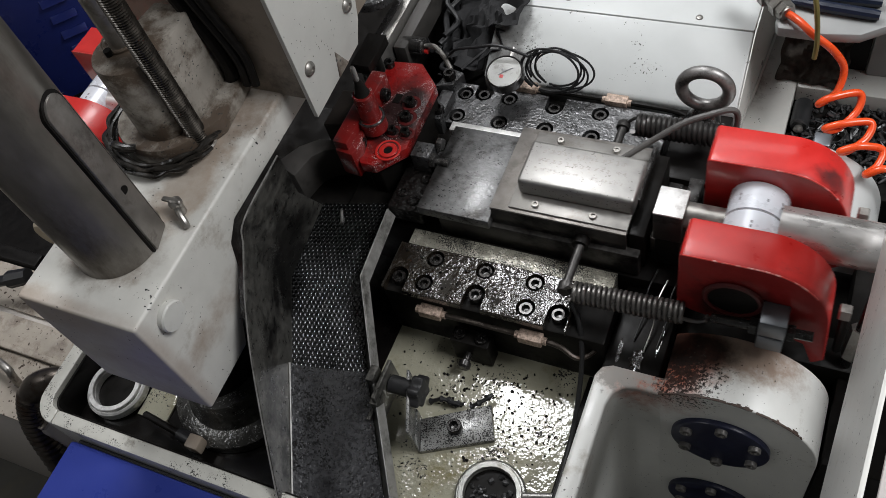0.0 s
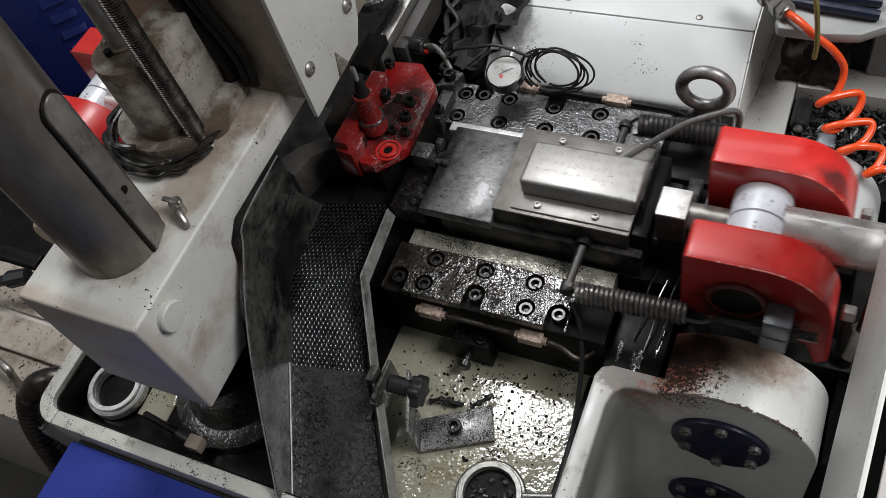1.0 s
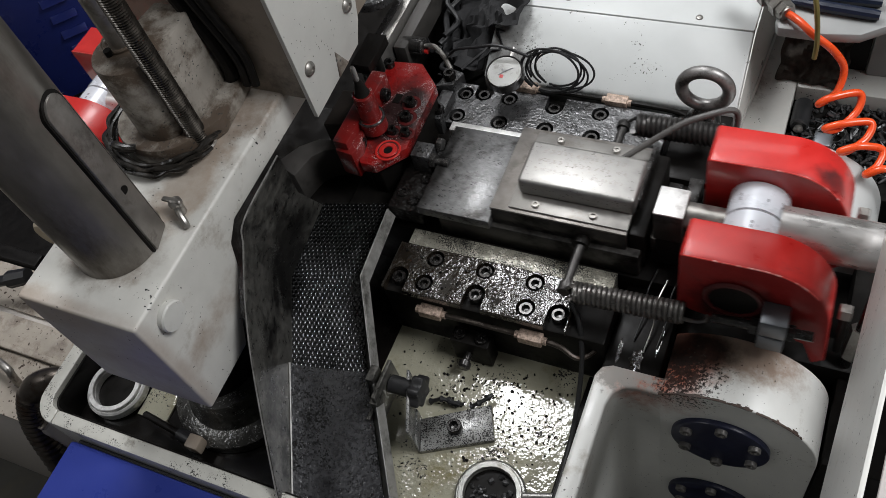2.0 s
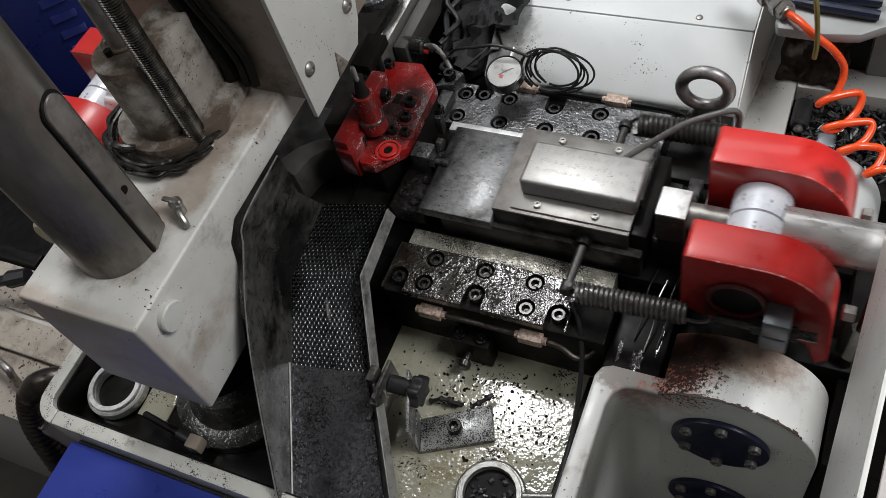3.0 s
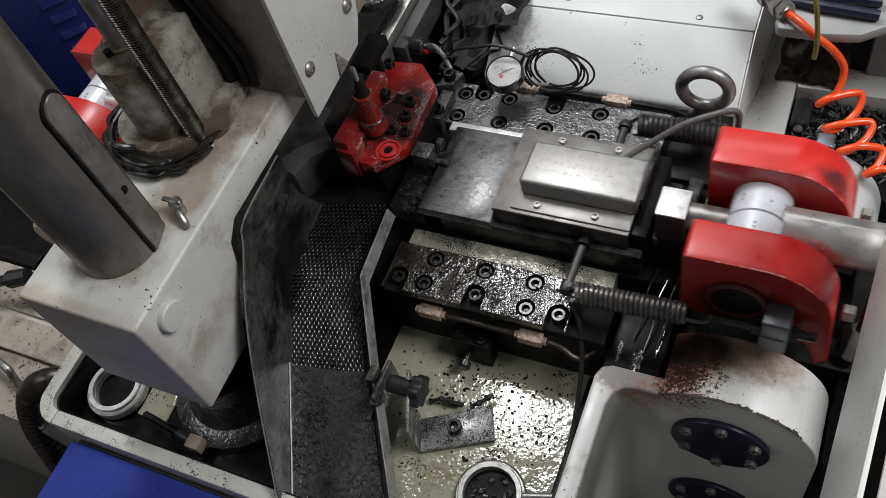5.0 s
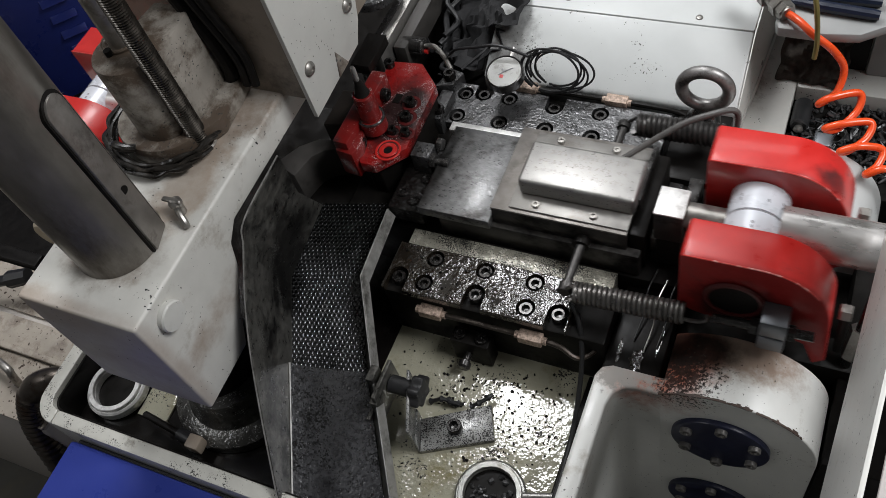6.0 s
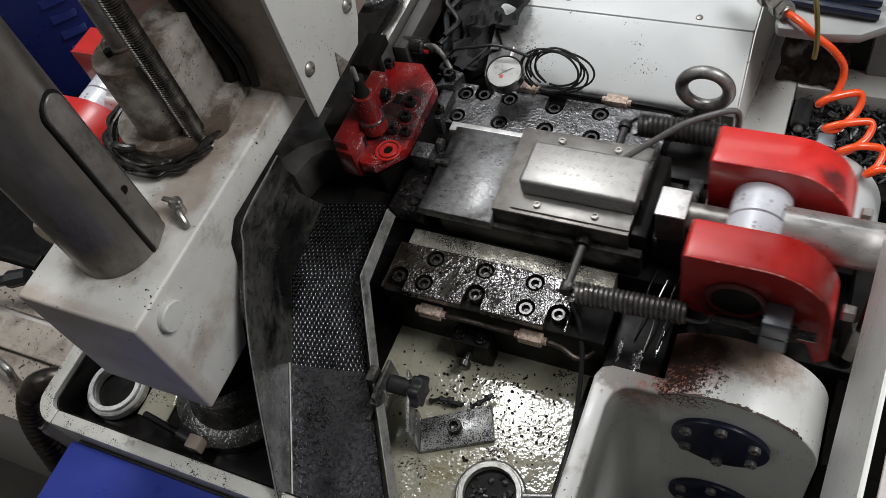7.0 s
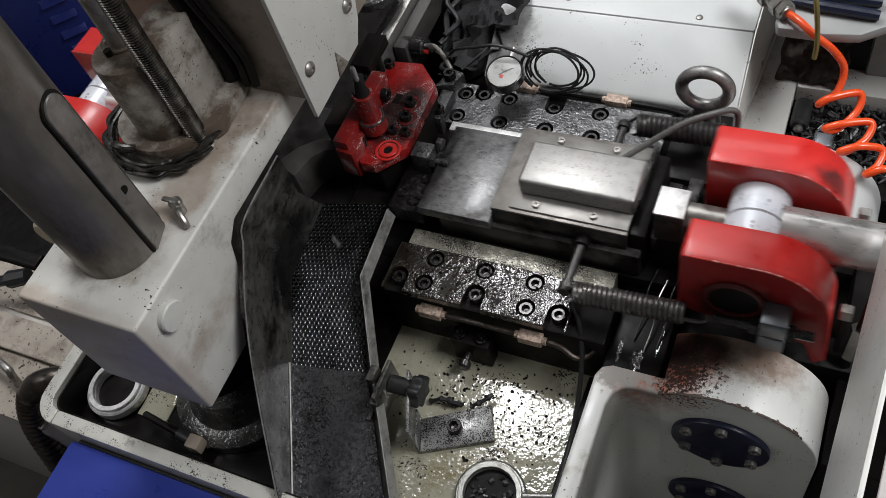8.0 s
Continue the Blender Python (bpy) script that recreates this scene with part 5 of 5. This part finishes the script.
def basin_things():
    for x, y, lab in ((-0.587, -0.409, "shiny steel bushing ring in the black oil pan"), (0.066, -0.380, "steel bushing ring full of dark oil in the basin")):
        r = thing("bushing_ring", lab, "bushing", x, y, 0.0, "bushings in the basin")
        rise = 0.020 if x < 0 else 0.011
        part("ring", join(ring_body(0.0515, 0.0375, rise, (x, y, 0.0), "z", 56), ring_body(0.046, 0.0375, 0.006, (x, y, rise), "z", 56, 0.001)), ADJUST if x < 0 else RING, r)
        if x > 0:
            rng = random.Random(21)
            bits = []
            for k in range(26):
                a, q = rng.uniform(0, 6.3), 0.032 * math.sqrt(rng.uniform(0, 1))
                px_, py_ = x + q * math.cos(a), y + q * math.sin(a)
                d = Vector((rng.uniform(-1, 1), rng.uniform(-1, 1), rng.uniform(-0.2, 0.5))).normalized() * rng.uniform(0.002, 0.005)
                bits.append(tube([Vector((px_, py_, 0.007)) - d * 0.5, Vector((px_, py_, 0.009)) + d], rng.uniform(0.0018, 0.0042), 6))
            tagged(part("swarf", join(*bits), SWARF, r, "oily chips in the bushing"), kind="stuff")
        part("oil_fill", lathe([(0.037, 0.001), (0.037, 0.006)], (x, y, 0.0), "z", 36), OILY_SHADE_BLACK, r)
    d = thing("drain_rod", "thin steel rod beside the bushing ring", "rod", 0.12, -0.37, 0.0)
    part("rod", tube([(0.11, -0.368, 0.008), (0.152, -0.355, 0.008)], 0.006, 12), BRIGHT_STEEL, d)
    b = thing("angle_bracket", "speckled steel angle bracket with a black star knob", "bracket", 0.0, -0.3, 0.0)
    part("bracket_foot", prism([(-0.074, -0.305), (-0.055, -0.353), (0.044, -0.303), (0.021, -0.252)], 0.001, 0.010, "z", 0.0015), BRACKET, b)
    cap_screw(-0.018, -0.303, 0.010, 0.0115, 0.012, b, SCREW)
    part("bracket_upright", join(prism([(-0.080, -0.300), (-0.061, -0.352), (-0.056, -0.352), (-0.075, -0.300)], 0.0, 0.035, "z", 0.001), prism([(-0.098, -0.262), (-0.061, -0.352), (-0.056, -0.352), (-0.093, -0.262)], 0.034, 0.082, "z", 0.001)), BRACKET, b)
    sp = []
    for k in range(36):
        a = 2 * math.pi * k / 36
        rr = 0.0225 + 0.0035 * math.cos(6 * a)
        sp.append((-0.286 + rr * math.cos(a), 0.072 + rr * math.sin(a)))
    kn = part("star_knob", prism(sp, -0.080, -0.062, "x", 0.003), RUBBER, b, "black plastic star knob")
    part("knob_neck", lathe([(0.0135, 0), (0.0135, 0.036)], (-0.115, -0.286, 0.072), "x", 24), RUBBER, kn)
    part("slot_plate", prism([(-0.330, 0.03), (-0.262, 0.03), (-0.262, 0.10), (-0.325, 0.10)], -0.124, -0.118, "x", 0.001), CHUTE_WALL, b)
    part("back_plate", prism([(-0.345, 0.015), (-0.30, 0.015), (-0.30, 0.06), (-0.345, 0.06)], -0.134, -0.128, "x", 0.001), CHUTE_WALL, b)
    for n, pts in enumerate((((-0.072, -0.272, 0.004), (-0.050, -0.266, 0.014), (-0.030, -0.268, 0.006)), ((-0.045, -0.262, 0.005), (-0.036, -0.268, 0.016), (-0.022, -0.262, 0.004)), ((-0.008, -0.262, 0.006), (0.006, -0.254, 0.014), (0.020, -0.238, 0.016)))):
        h = thing("cable_clip", "small black oily clip lying on the basin floor", "clip", *pts[0], "clips on the basin floor")
        part("clip", tube(smooth_path(pts, 5), [0.003 + 0.0025 * (i % 4 == 0) for i in range(11)], 8), RUBBER, h)
    f = thing("pipe_fitting", "black pipe with a grey square fitting at the foot", "pipe", -0.40, -0.445, 0.0)
    part("pipe", tube([(-0.50, -0.438, 0.03), (-0.40, -0.452, 0.03)], 0.006, 12), OILY_SHADE_BLACK, f)
    part("sleeve", tube([(-0.425, -0.448, 0.03), (-0.40, -0.452, 0.03)], 0.011, 12), RUBBER, f)
    part("square_nut", box(-0.402, -0.378, -0.466, -0.443, 0.018, 0.042, 0.003), GREASY, f)


def blue_cover():
    c = thing("blue_cover", "glossy blue painted machine cover", "cover", -0.3, -0.7, -0.85)
    part("cover", box(-0.588, 0.16, -0.95, -0.515, -0.85, 0.045, 0.006), BLUE, c)
    part("seal", box(-0.585, 0.16, -0.5145, -0.5085, -0.2, 0.03, 0.001), RUBBER, c)
    b = thing("side_cabinet", "black dirty side cabinet behind the flexible hose", "cabinet", -0.72, -0.62, -0.85)
    part("panel", box(-0.70, -0.592, -0.95, -0.53, -0.85, -0.22, 0.004), OILY_SHADE_BLACK, b)


def front_guard():
    g = thing("guard_post", "light grey sheet-metal guard post", "guard", 0.5, -0.3, 0.0)
    part("side_sheet", prism([(0.440, -0.62), (0.476, 0.03), (0.480, 0.03), (0.444, -0.62)], 0.30, 0.60, "z", 0.001), GREY_PAINT, g)
    part("top_flange", prism([(0.452, -0.62), (0.486, 0.03), (0.520, 0.03), (0.490, -0.62)], 0.6005, 0.605, "z", 0.001), PINK_GREY, g)
    part("guard_foot", prism([(0.60, -0.75), (0.60, 0.03), (0.64, 0.03), (0.64, -0.75)], -0.85, 0.30, "z", 0.003), GREY_PAINT, g)
    d = thing("pipe_union", "steel pipe union in the dark gap by the guard", "pipe", 0.48, -0.06, 0.1)
    part("pipe", tube(smooth_path([(0.478, -0.075, 0.02), (0.482, -0.06, 0.09), (0.486, -0.035, 0.16), (0.49, -0.01, 0.2)], 6), 0.006, 10), DARK_STEEL, d)
    part("union", tube([(0.481, -0.064, 0.07), (0.484, -0.048, 0.12)], 0.0125, 6), STEEL, d)
    # black block added where only a dark gap lies between rocker and guard
    k = thing("rocker_gap_block", "black block filling the dark gap behind the rocker", "casing", 0.52, 0.0, 0.0)
    part("casing", box(0.474, 0.56, -0.21, 0.128, -0.6, 0.03, 0.004), OILY_SHADE_BLACK, k)


# ---- surroundings to the side ----
def far_side():
    s = thing("dusty_bench", "dusty beige metal bench top with scratches", "bench", -1.2, -0.3, -0.85)
    part("bench_body", box(-2.2, -0.765, -0.50, -0.21, -0.85, -0.1005, 0.01), BENCH_SIDE, s)
    for x0, x1, y0, y1 in ((-2.2, -0.99, -0.498, -0.385), (-0.985, -0.77, -0.498, -0.385), (-2.2, -0.77, -0.372, -0.315), (-2.2, -0.77, -0.305, -0.215)):
        part("top_sheet", box(x0, x1, y0, y1, -0.1003, -0.094, 0.002), BENCH, s)
    part("edge_strip", box(-2.2, -0.77, -0.384, -0.373, -0.1, -0.084, 0.002), BENCH, s)
    h = thing("tube_handle", "worn steel tube handle on the bench", "handle", -0.93, -0.41, -0.1)
    part("bar", tube(smooth_path([(-0.871, -0.437, -0.094), (-0.871, -0.432, -0.065), (-0.880, -0.425, -0.052), (-0.95, -0.408, -0.052), (-1.05, -0.385, -0.052)], 7), 0.0075, 12), STEEL, h)
    c = thing("flexible_hose", "brown rusty corrugated metal hose", "hose", -0.8, -0.45, -0.3)
    path = smooth_path([(-0.70, -0.40, -0.05), (-0.745, -0.425, -0.022), (-0.785, -0.45, -0.04), (-0.80, -0.485, -0.10), (-0.79, -0.52, -0.20), (-0.76, -0.56, -0.32), (-0.73, -0.60, -0.45)], 16)
    part("hose", tube(path, [0.024 + (0.0022 if i % 2 and i > 34 else 0) for i in range(len(path))], 18), RUST, c)
    v = thing("black_lever", "black lever with a faceted knob", "lever", -0.96, -0.25, -0.05)
    part("arm", tube([(-1.2, -0.345, -0.06), (-0.985, -0.265, -0.04)], 0.011, 10), RUBBER, v)
    part("knob", tube([(-0.99, -0.267, -0.04), (-0.95, -0.25, -0.035)], [0.018, 0.016], 8), RUBBER, v)
    # added block, its black standing in for the shaded gap behind the bench
    t = thing("bench_gap_block", "black block in place of the shaded gap behind the bench", "tray", -1.3, 0.0, -0.85)
    part("tray", box(-2.2, -0.672, -0.20, 0.75, -0.85, -0.16, 0.004), OILY_SHADE_BLACK, t)
    part("gap_block_lip", box(-2.2, -1.02, -0.205, -0.175, -0.85, -0.10, 0.004), OILY_SHADE_BLACK, t)
    r = thing("cream_roller", "cream painted round cap behind the column", "cap", -1.0, -0.15, -0.05)
    part("cap", lathe([(0.035, 0), (0.04, 0.005), (0.04, 0.07), (0.035, 0.075)], (-0.99, -0.150, -0.06), "y", 28), CREAM, r)
    g = thing("left_housing", "white painted bearing housing of the second station", "housing", -0.75, 0.0, 0.0)
    part("shell", box(-0.95, -0.60, -0.04, 0.035, -0.1, 0.16, 0.01), GREY_PAINT, g)
    part("table", box(-1.0, -0.62, 0.11, 0.3, -0.4, 0.06, 0.01), WHITE_PAINT, g)
    b = thing("blue_cabinet", "blue painted machine cabinet with pressed louvres", "cabinet", -1.45, 0.55, -0.85)
    rot = Matrix.Translation((-1.25, 0.33, -0.85)) @ Matrix.Rotation(math.radians(45), 4, "Z")

    def put(bm):
        bmesh.ops.transform(bm, matrix=rot, verts=bm.verts)
        return bm

    part("body", put(box(-0.9, 0.26, 0.0, 0.5, 0.0, 1.30, 0.01)), BLUE, b)
    for k in range(5):
        z = 0.80 + 0.045 * k
        part("louvre", put(prism([(-0.005, z), (-0.013, z + 0.004), (-0.002, z + 0.018), (0.004, z + 0.018), (0.004, z)], -0.015, 0.045, "x", 0.001)), BLUE, b)


PINK_GREY = mat("pinkish_grey_sheet", (0.50, 0.46, 0.44), 0.5, var=0.05, scale=20, bump=0.05, dirt=(0.40, 0.36, 0.34), dirt_scale=5, dirt_amount=0.3)
GUARD_BROWN = mat("brown_greasy_guard", (0.022, 0.018, 0.015), 0.5, var=0.4, scale=30, bump=0.3, dirt=(0.008, 0.007, 0.006), dirt_scale=14, dirt_amount=0.5, spec=0.2)
REAR_WIRE = mat("black_spring_wire", (0.055, 0.052, 0.05), 0.36, 0.6, var=0.3, scale=90, bump=0.1)
SPRING_WIRE = mat("oily_spring_wire", (0.19, 0.18, 0.17), 0.34, 0.8, var=0.25, scale=90, bump=0.1)
COVER_STEEL = mat("smeared_cover_steel", (0.33, 0.318, 0.30), 0.45, 0.8, var=0.15, scale=70, bump=0.08, dirt=(0.22, 0.20, 0.18), dirt_scale=18, dirt_amount=0.45)
BOLT = mat("dull_bolt_steel", (0.22, 0.21, 0.20), 0.45, 0.6, var=0.2, scale=90, bump=0.1)
RIGHT_WALL = mat("worn_grey_sheet", (0.27, 0.265, 0.25), 0.42, 0.25, var=0.3, scale=70, bump=0.2, dirt=(0.07, 0.068, 0.06), dirt_scale=20, dirt_amount=0.6)
FOOT = mat("oily_cast_foot", (0.10, 0.098, 0.09), 0.36, 0.5, var=0.4, scale=60, bump=0.4, dirt=(0.02, 0.018, 0.016), dirt_scale=24, dirt_amount=0.5, spots=(0.5, 0.5, 0.5), spot_scale=200, spot_amount=0.12, clump=0.9, coat=0.7, film=0.04, drops=0.25, drop_scale=200)
UNDER = mat("dark_grimy_panel", (0.05, 0.046, 0.042), 0.6, var=0.3, scale=30, bump=0.2, dirt=(0.02, 0.018, 0.016), dirt_scale=12, dirt_amount=0.5)
SHELF = mat("greyed_shelf_paint", (0.29, 0.295, 0.29), 0.45, var=0.06, scale=30, bump=0.05, dirt=(0.20, 0.19, 0.175), dirt_scale=9, dirt_amount=0.3)
PIN_STEEL = mat("dull_pin_steel", (0.08, 0.077, 0.074), 0.4, 0.8, var=0.2, scale=90, bump=0.1)
STRIP = mat("bright_oily_strip", (0.40, 0.385, 0.32), 0.25, 0.4, var=0.2, scale=60, bump=0.2, dirt=(0.04, 0.035, 0.028), dirt_scale=13, dirt_amount=0.5, spots=(0.02, 0.02, 0.018), spot_scale=220, spot_amount=0.28, clump=0.8, matte=True, coat=0.8, film=0.04, drops=0.22, drop_scale=250)
SCREW = mat("black_screw", (0.03, 0.028, 0.027), 0.28, 0.8, var=0.3, scale=200, bump=0.1, coat=0.3)
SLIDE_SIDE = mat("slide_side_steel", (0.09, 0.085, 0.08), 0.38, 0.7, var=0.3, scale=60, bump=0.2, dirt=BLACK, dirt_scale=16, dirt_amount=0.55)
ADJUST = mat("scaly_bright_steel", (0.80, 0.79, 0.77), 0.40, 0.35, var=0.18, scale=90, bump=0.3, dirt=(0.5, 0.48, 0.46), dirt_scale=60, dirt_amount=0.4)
CABLE = mat("grey_cable", (0.09, 0.085, 0.08), 0.45, var=0.2, scale=90, bump=0.1)
RED_DARK = mat("oil_dark_red", (0.10, 0.012, 0.012), 0.4, var=0.3, scale=40, bump=0.1)
SHAFT = mat("ground_shaft_steel", (0.66, 0.645, 0.625), 0.32, 0.7, var=0.15, scale=60, bump=0.05, dirt=(0.22, 0.20, 0.18), dirt_scale=9, dirt_amount=0.4, stretch=(0.4, 1, 1))
DARK_LUG = mat("blued_steel", (0.16, 0.17, 0.185), 0.42, 0.7, var=0.15, scale=60, bump=0.1)
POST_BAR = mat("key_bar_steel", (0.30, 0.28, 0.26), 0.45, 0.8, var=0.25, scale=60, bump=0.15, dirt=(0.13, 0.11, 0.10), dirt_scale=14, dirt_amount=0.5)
ROD = mat("greasy_thread", (0.075, 0.066, 0.056), 0.30, 0.85, var=0.4, scale=60, bump=0.1, dirt=(0.02, 0.017, 0.014), dirt_scale=20, dirt_amount=0.4, coat=0.3)
# black patches: shade below column and tool holder, put into the mesh colour
STUD = mat("polished_shaded_mesh", (0.15, 0.15, 0.155), 0.24, 0.85, var=0.4, scale=60, bump=0.05, dirt=(0.02, 0.02, 0.02), dirt_scale=14, dirt_amount=0.45, stain_and_shade=(((-0.03, 0.17, 0.13), (0.17, 0.15, 0.3), (0.006, 0.006, 0.006), 0.9), ((-0.085, -0.01, 0.09), (0.035, 0.10, 0.3), (0.006, 0.006, 0.006), 0.9),), uneven=0.1)
SWARF = mat("oily_swarf", (0.11, 0.11, 0.112), 0.3, 0.7, var=0.5, scale=120, bump=0.2)
FACE = mat("stained_dial_face", (0.32, 0.32, 0.30), 0.4, var=0.12, scale=60, bump=0.03, dirt=(0.16, 0.15, 0.14), dirt_scale=55, dirt_amount=0.5)
EYE_STEEL = mat("worn_eyebolt_steel", (0.34, 0.33, 0.32), 0.42, 0.7, var=0.3, scale=70, bump=0.2, dirt=(0.06, 0.055, 0.05), dirt_scale=16, dirt_amount=0.55)
RING = mat("oily_ring_steel", (0.34, 0.34, 0.32), 0.36, 0.8, var=0.2, scale=70, bump=0.15, dirt=(0.2, 0.19, 0.17), dirt_scale=20, dirt_amount=0.45)
BRACKET = mat("speckled_bracket_steel", (0.30, 0.30, 0.29), 0.36, 0.6, var=0.3, scale=90, bump=0.3, dirt=(0.14, 0.135, 0.13), dirt_scale=40, dirt_amount=0.5, spots=(0.02, 0.02, 0.02), spot_scale=240, spot_amount=0.36, coat=0.3)
OLIVE = mat("olive_brass", (0.22, 0.18, 0.06), 0.4, 0.4, var=0.2, scale=60, bump=0.1)
CREAM = mat("cream_paint", (0.55, 0.48, 0.36), 0.5, var=0.1, scale=30, bump=0.05)
BENCH_SIDE = mat("grey_beige_side", (0.55, 0.51, 0.47), 0.6, var=0.06, scale=20, bump=0.05, dirt=(0.24, 0.21, 0.19), dirt_scale=4, dirt_amount=0.3)

TABLE = mat("grimy_table_paint", (0.50, 0.495, 0.465), 0.45, var=0.06, scale=30, bump=0.06, dirt=(0.22, 0.20, 0.175), dirt_scale=11, dirt_amount=0.4, spots=(0.04, 0.038, 0.035), spot_scale=110, spot_amount=0.02, clump=0.9)
GREASE = mat("black_grease", (0.014, 0.012, 0.010), 0.32, var=0.5, scale=90, bump=0.5, dirt=(0.05, 0.043, 0.036), dirt_scale=40, dirt_amount=0.35, spec=0.4)
CHIP = mat("bare_rusty_metal", (0.055, 0.035, 0.026), 0.6, 0.2, var=0.5, scale=120, bump=0.5)
CHUTE_RIM = mat("worn_bright_edge", (0.38, 0.375, 0.36), 0.36, 0.6, var=0.4, scale=60, bump=0.2, dirt=(0.06, 0.058, 0.055), dirt_scale=30, dirt_amount=0.3)
RAG = mat("brown_oily_rag", (0.05, 0.042, 0.036), 0.8, spec=0.15, var=0.5, scale=80, bump=0.6, dirt=(0.012, 0.011, 0.01), dirt_scale=18, dirt_amount=0.5)

hall()
machine_bed()
housing()
rail("front_rail", "black oily guide rail with sunk cap screws", -0.163, -0.080, [(-0.109, -0.141), (0.052, -0.141), (-0.107, -0.0975), (-0.026, -0.098), (0.052, -0.098)], [(-0.152, -0.139), (-0.027, -0.139), (0.100, -0.138)], WET_RAIL)
rail("rear_rail", "grey speckled guide rail with sunk cap screws", 0.254, 0.163, [(-0.184, 0.231), (-0.105, 0.234), (0.053, 0.232), (-0.181, 0.181), (-0.105, 0.181), (-0.026, 0.183), (0.052, 0.183)], [(-0.152, 0.236), (-0.025, 0.231)], GUNMETAL)
oil_lines()
clamp_lug()
drip_hose()
SLIDE = slide()
SLIDE_CABLE = slide_cable()
ROCKER = rocker("rocker", "glossy red twin-arm rocker with a white dial sleeve")
FAR_ROCKER = rocker("far_rocker", "red twin-arm rocker of the second station", -1.07)
FRONT_SPRING = coil_spring("front_spring", (0.115, -0.121, 0.172), (0.266, -0.121, 0.184), "dull steel tension spring", SPRING_WIRE)
REAR_SPRING = coil_spring("rear_spring", (0.120, 0.188, 0.172), (0.250, 0.188, 0.176), "dark steel tension spring", REAR_WIRE, turns=17, radius=0.0150, wire=0.0040)
press_column()
guide_post()
boss()
tool_holder()
chute()
PINS = chute_pins()
rear_area()
swarf()
coil_hose()
gauge_and_cables()
basin_things()
blue_cover()
front_guard()
far_side()

RATE, PHASE = 7.4962, 0.3122  # strokes a second; where in the stroke the clip begins


def motions():
    def stroke(t):
        """0 at the slide's inner end, 1 at its outer end."""
        return 0.5 * (1 + math.cos(2 * math.pi * (RATE * t + PHASE)))

    def swing(ob, reach, tilt=0.0):
        rest = Matrix.Translation(ob.location)
        rows = []
        for k in range(241):
            t = k / 30
            rows.append((t, rest @ pose(reach * stroke(t), 0, 0, 0, tilt * stroke(t), 0)))
        walk(ob, rows)

    swing(SLIDE, 0.0092)
    swing(SLIDE_CABLE, 0.0060, 2.0)
    swing(ROCKER, 0.0125)
    swing(FAR_ROCKER, -0.0080)
    swing(FRONT_SPRING, 0.0105)
    swing(REAR_SPRING, 0.0105)

    # each pin waits under the tool, slides down the chute and leaves by its lower end
    path = [CH["H"].lerp(CH["G"], 0.35), CH["A"].lerp(CH["D"], 0.55), CH["B"].lerp(CH["E"], 0.5), CH["C"].lerp(CH["F"], 0.5), CH["C"].lerp(CH["F"], 0.5) + Vector((0.10, -0.24, -0.09))]
    times = (-0.10, 0.12, 0.25, 0.42, 0.55)
    for n, (pin, t0) in enumerate(zip(PINS, (0.06, 2.83, 4.34, 7.98))):
        rows = []
        for k in range(241):
            t = k / 30
            u = t - t0
            if u <= times[0]:
                p = Vector((-0.25 + 0.008 * n, 0.06, 0.12))
            elif u >= times[-1]:
                p = path[-1] + Vector((0.012 * n, 0, -0.03))
            else:
                i = max(j for j in range(len(times)) if times[j] <= u)
                i = min(i, len(times) - 2)
                p = path[i].lerp(path[i + 1], (u - times[i]) / (times[i + 1] - times[i]))
            rows.append((t, pose(p.x, p.y, p.z + 0.005, 0, 12, -62 + 10 * n)))
        walk(pin, rows)


motions()
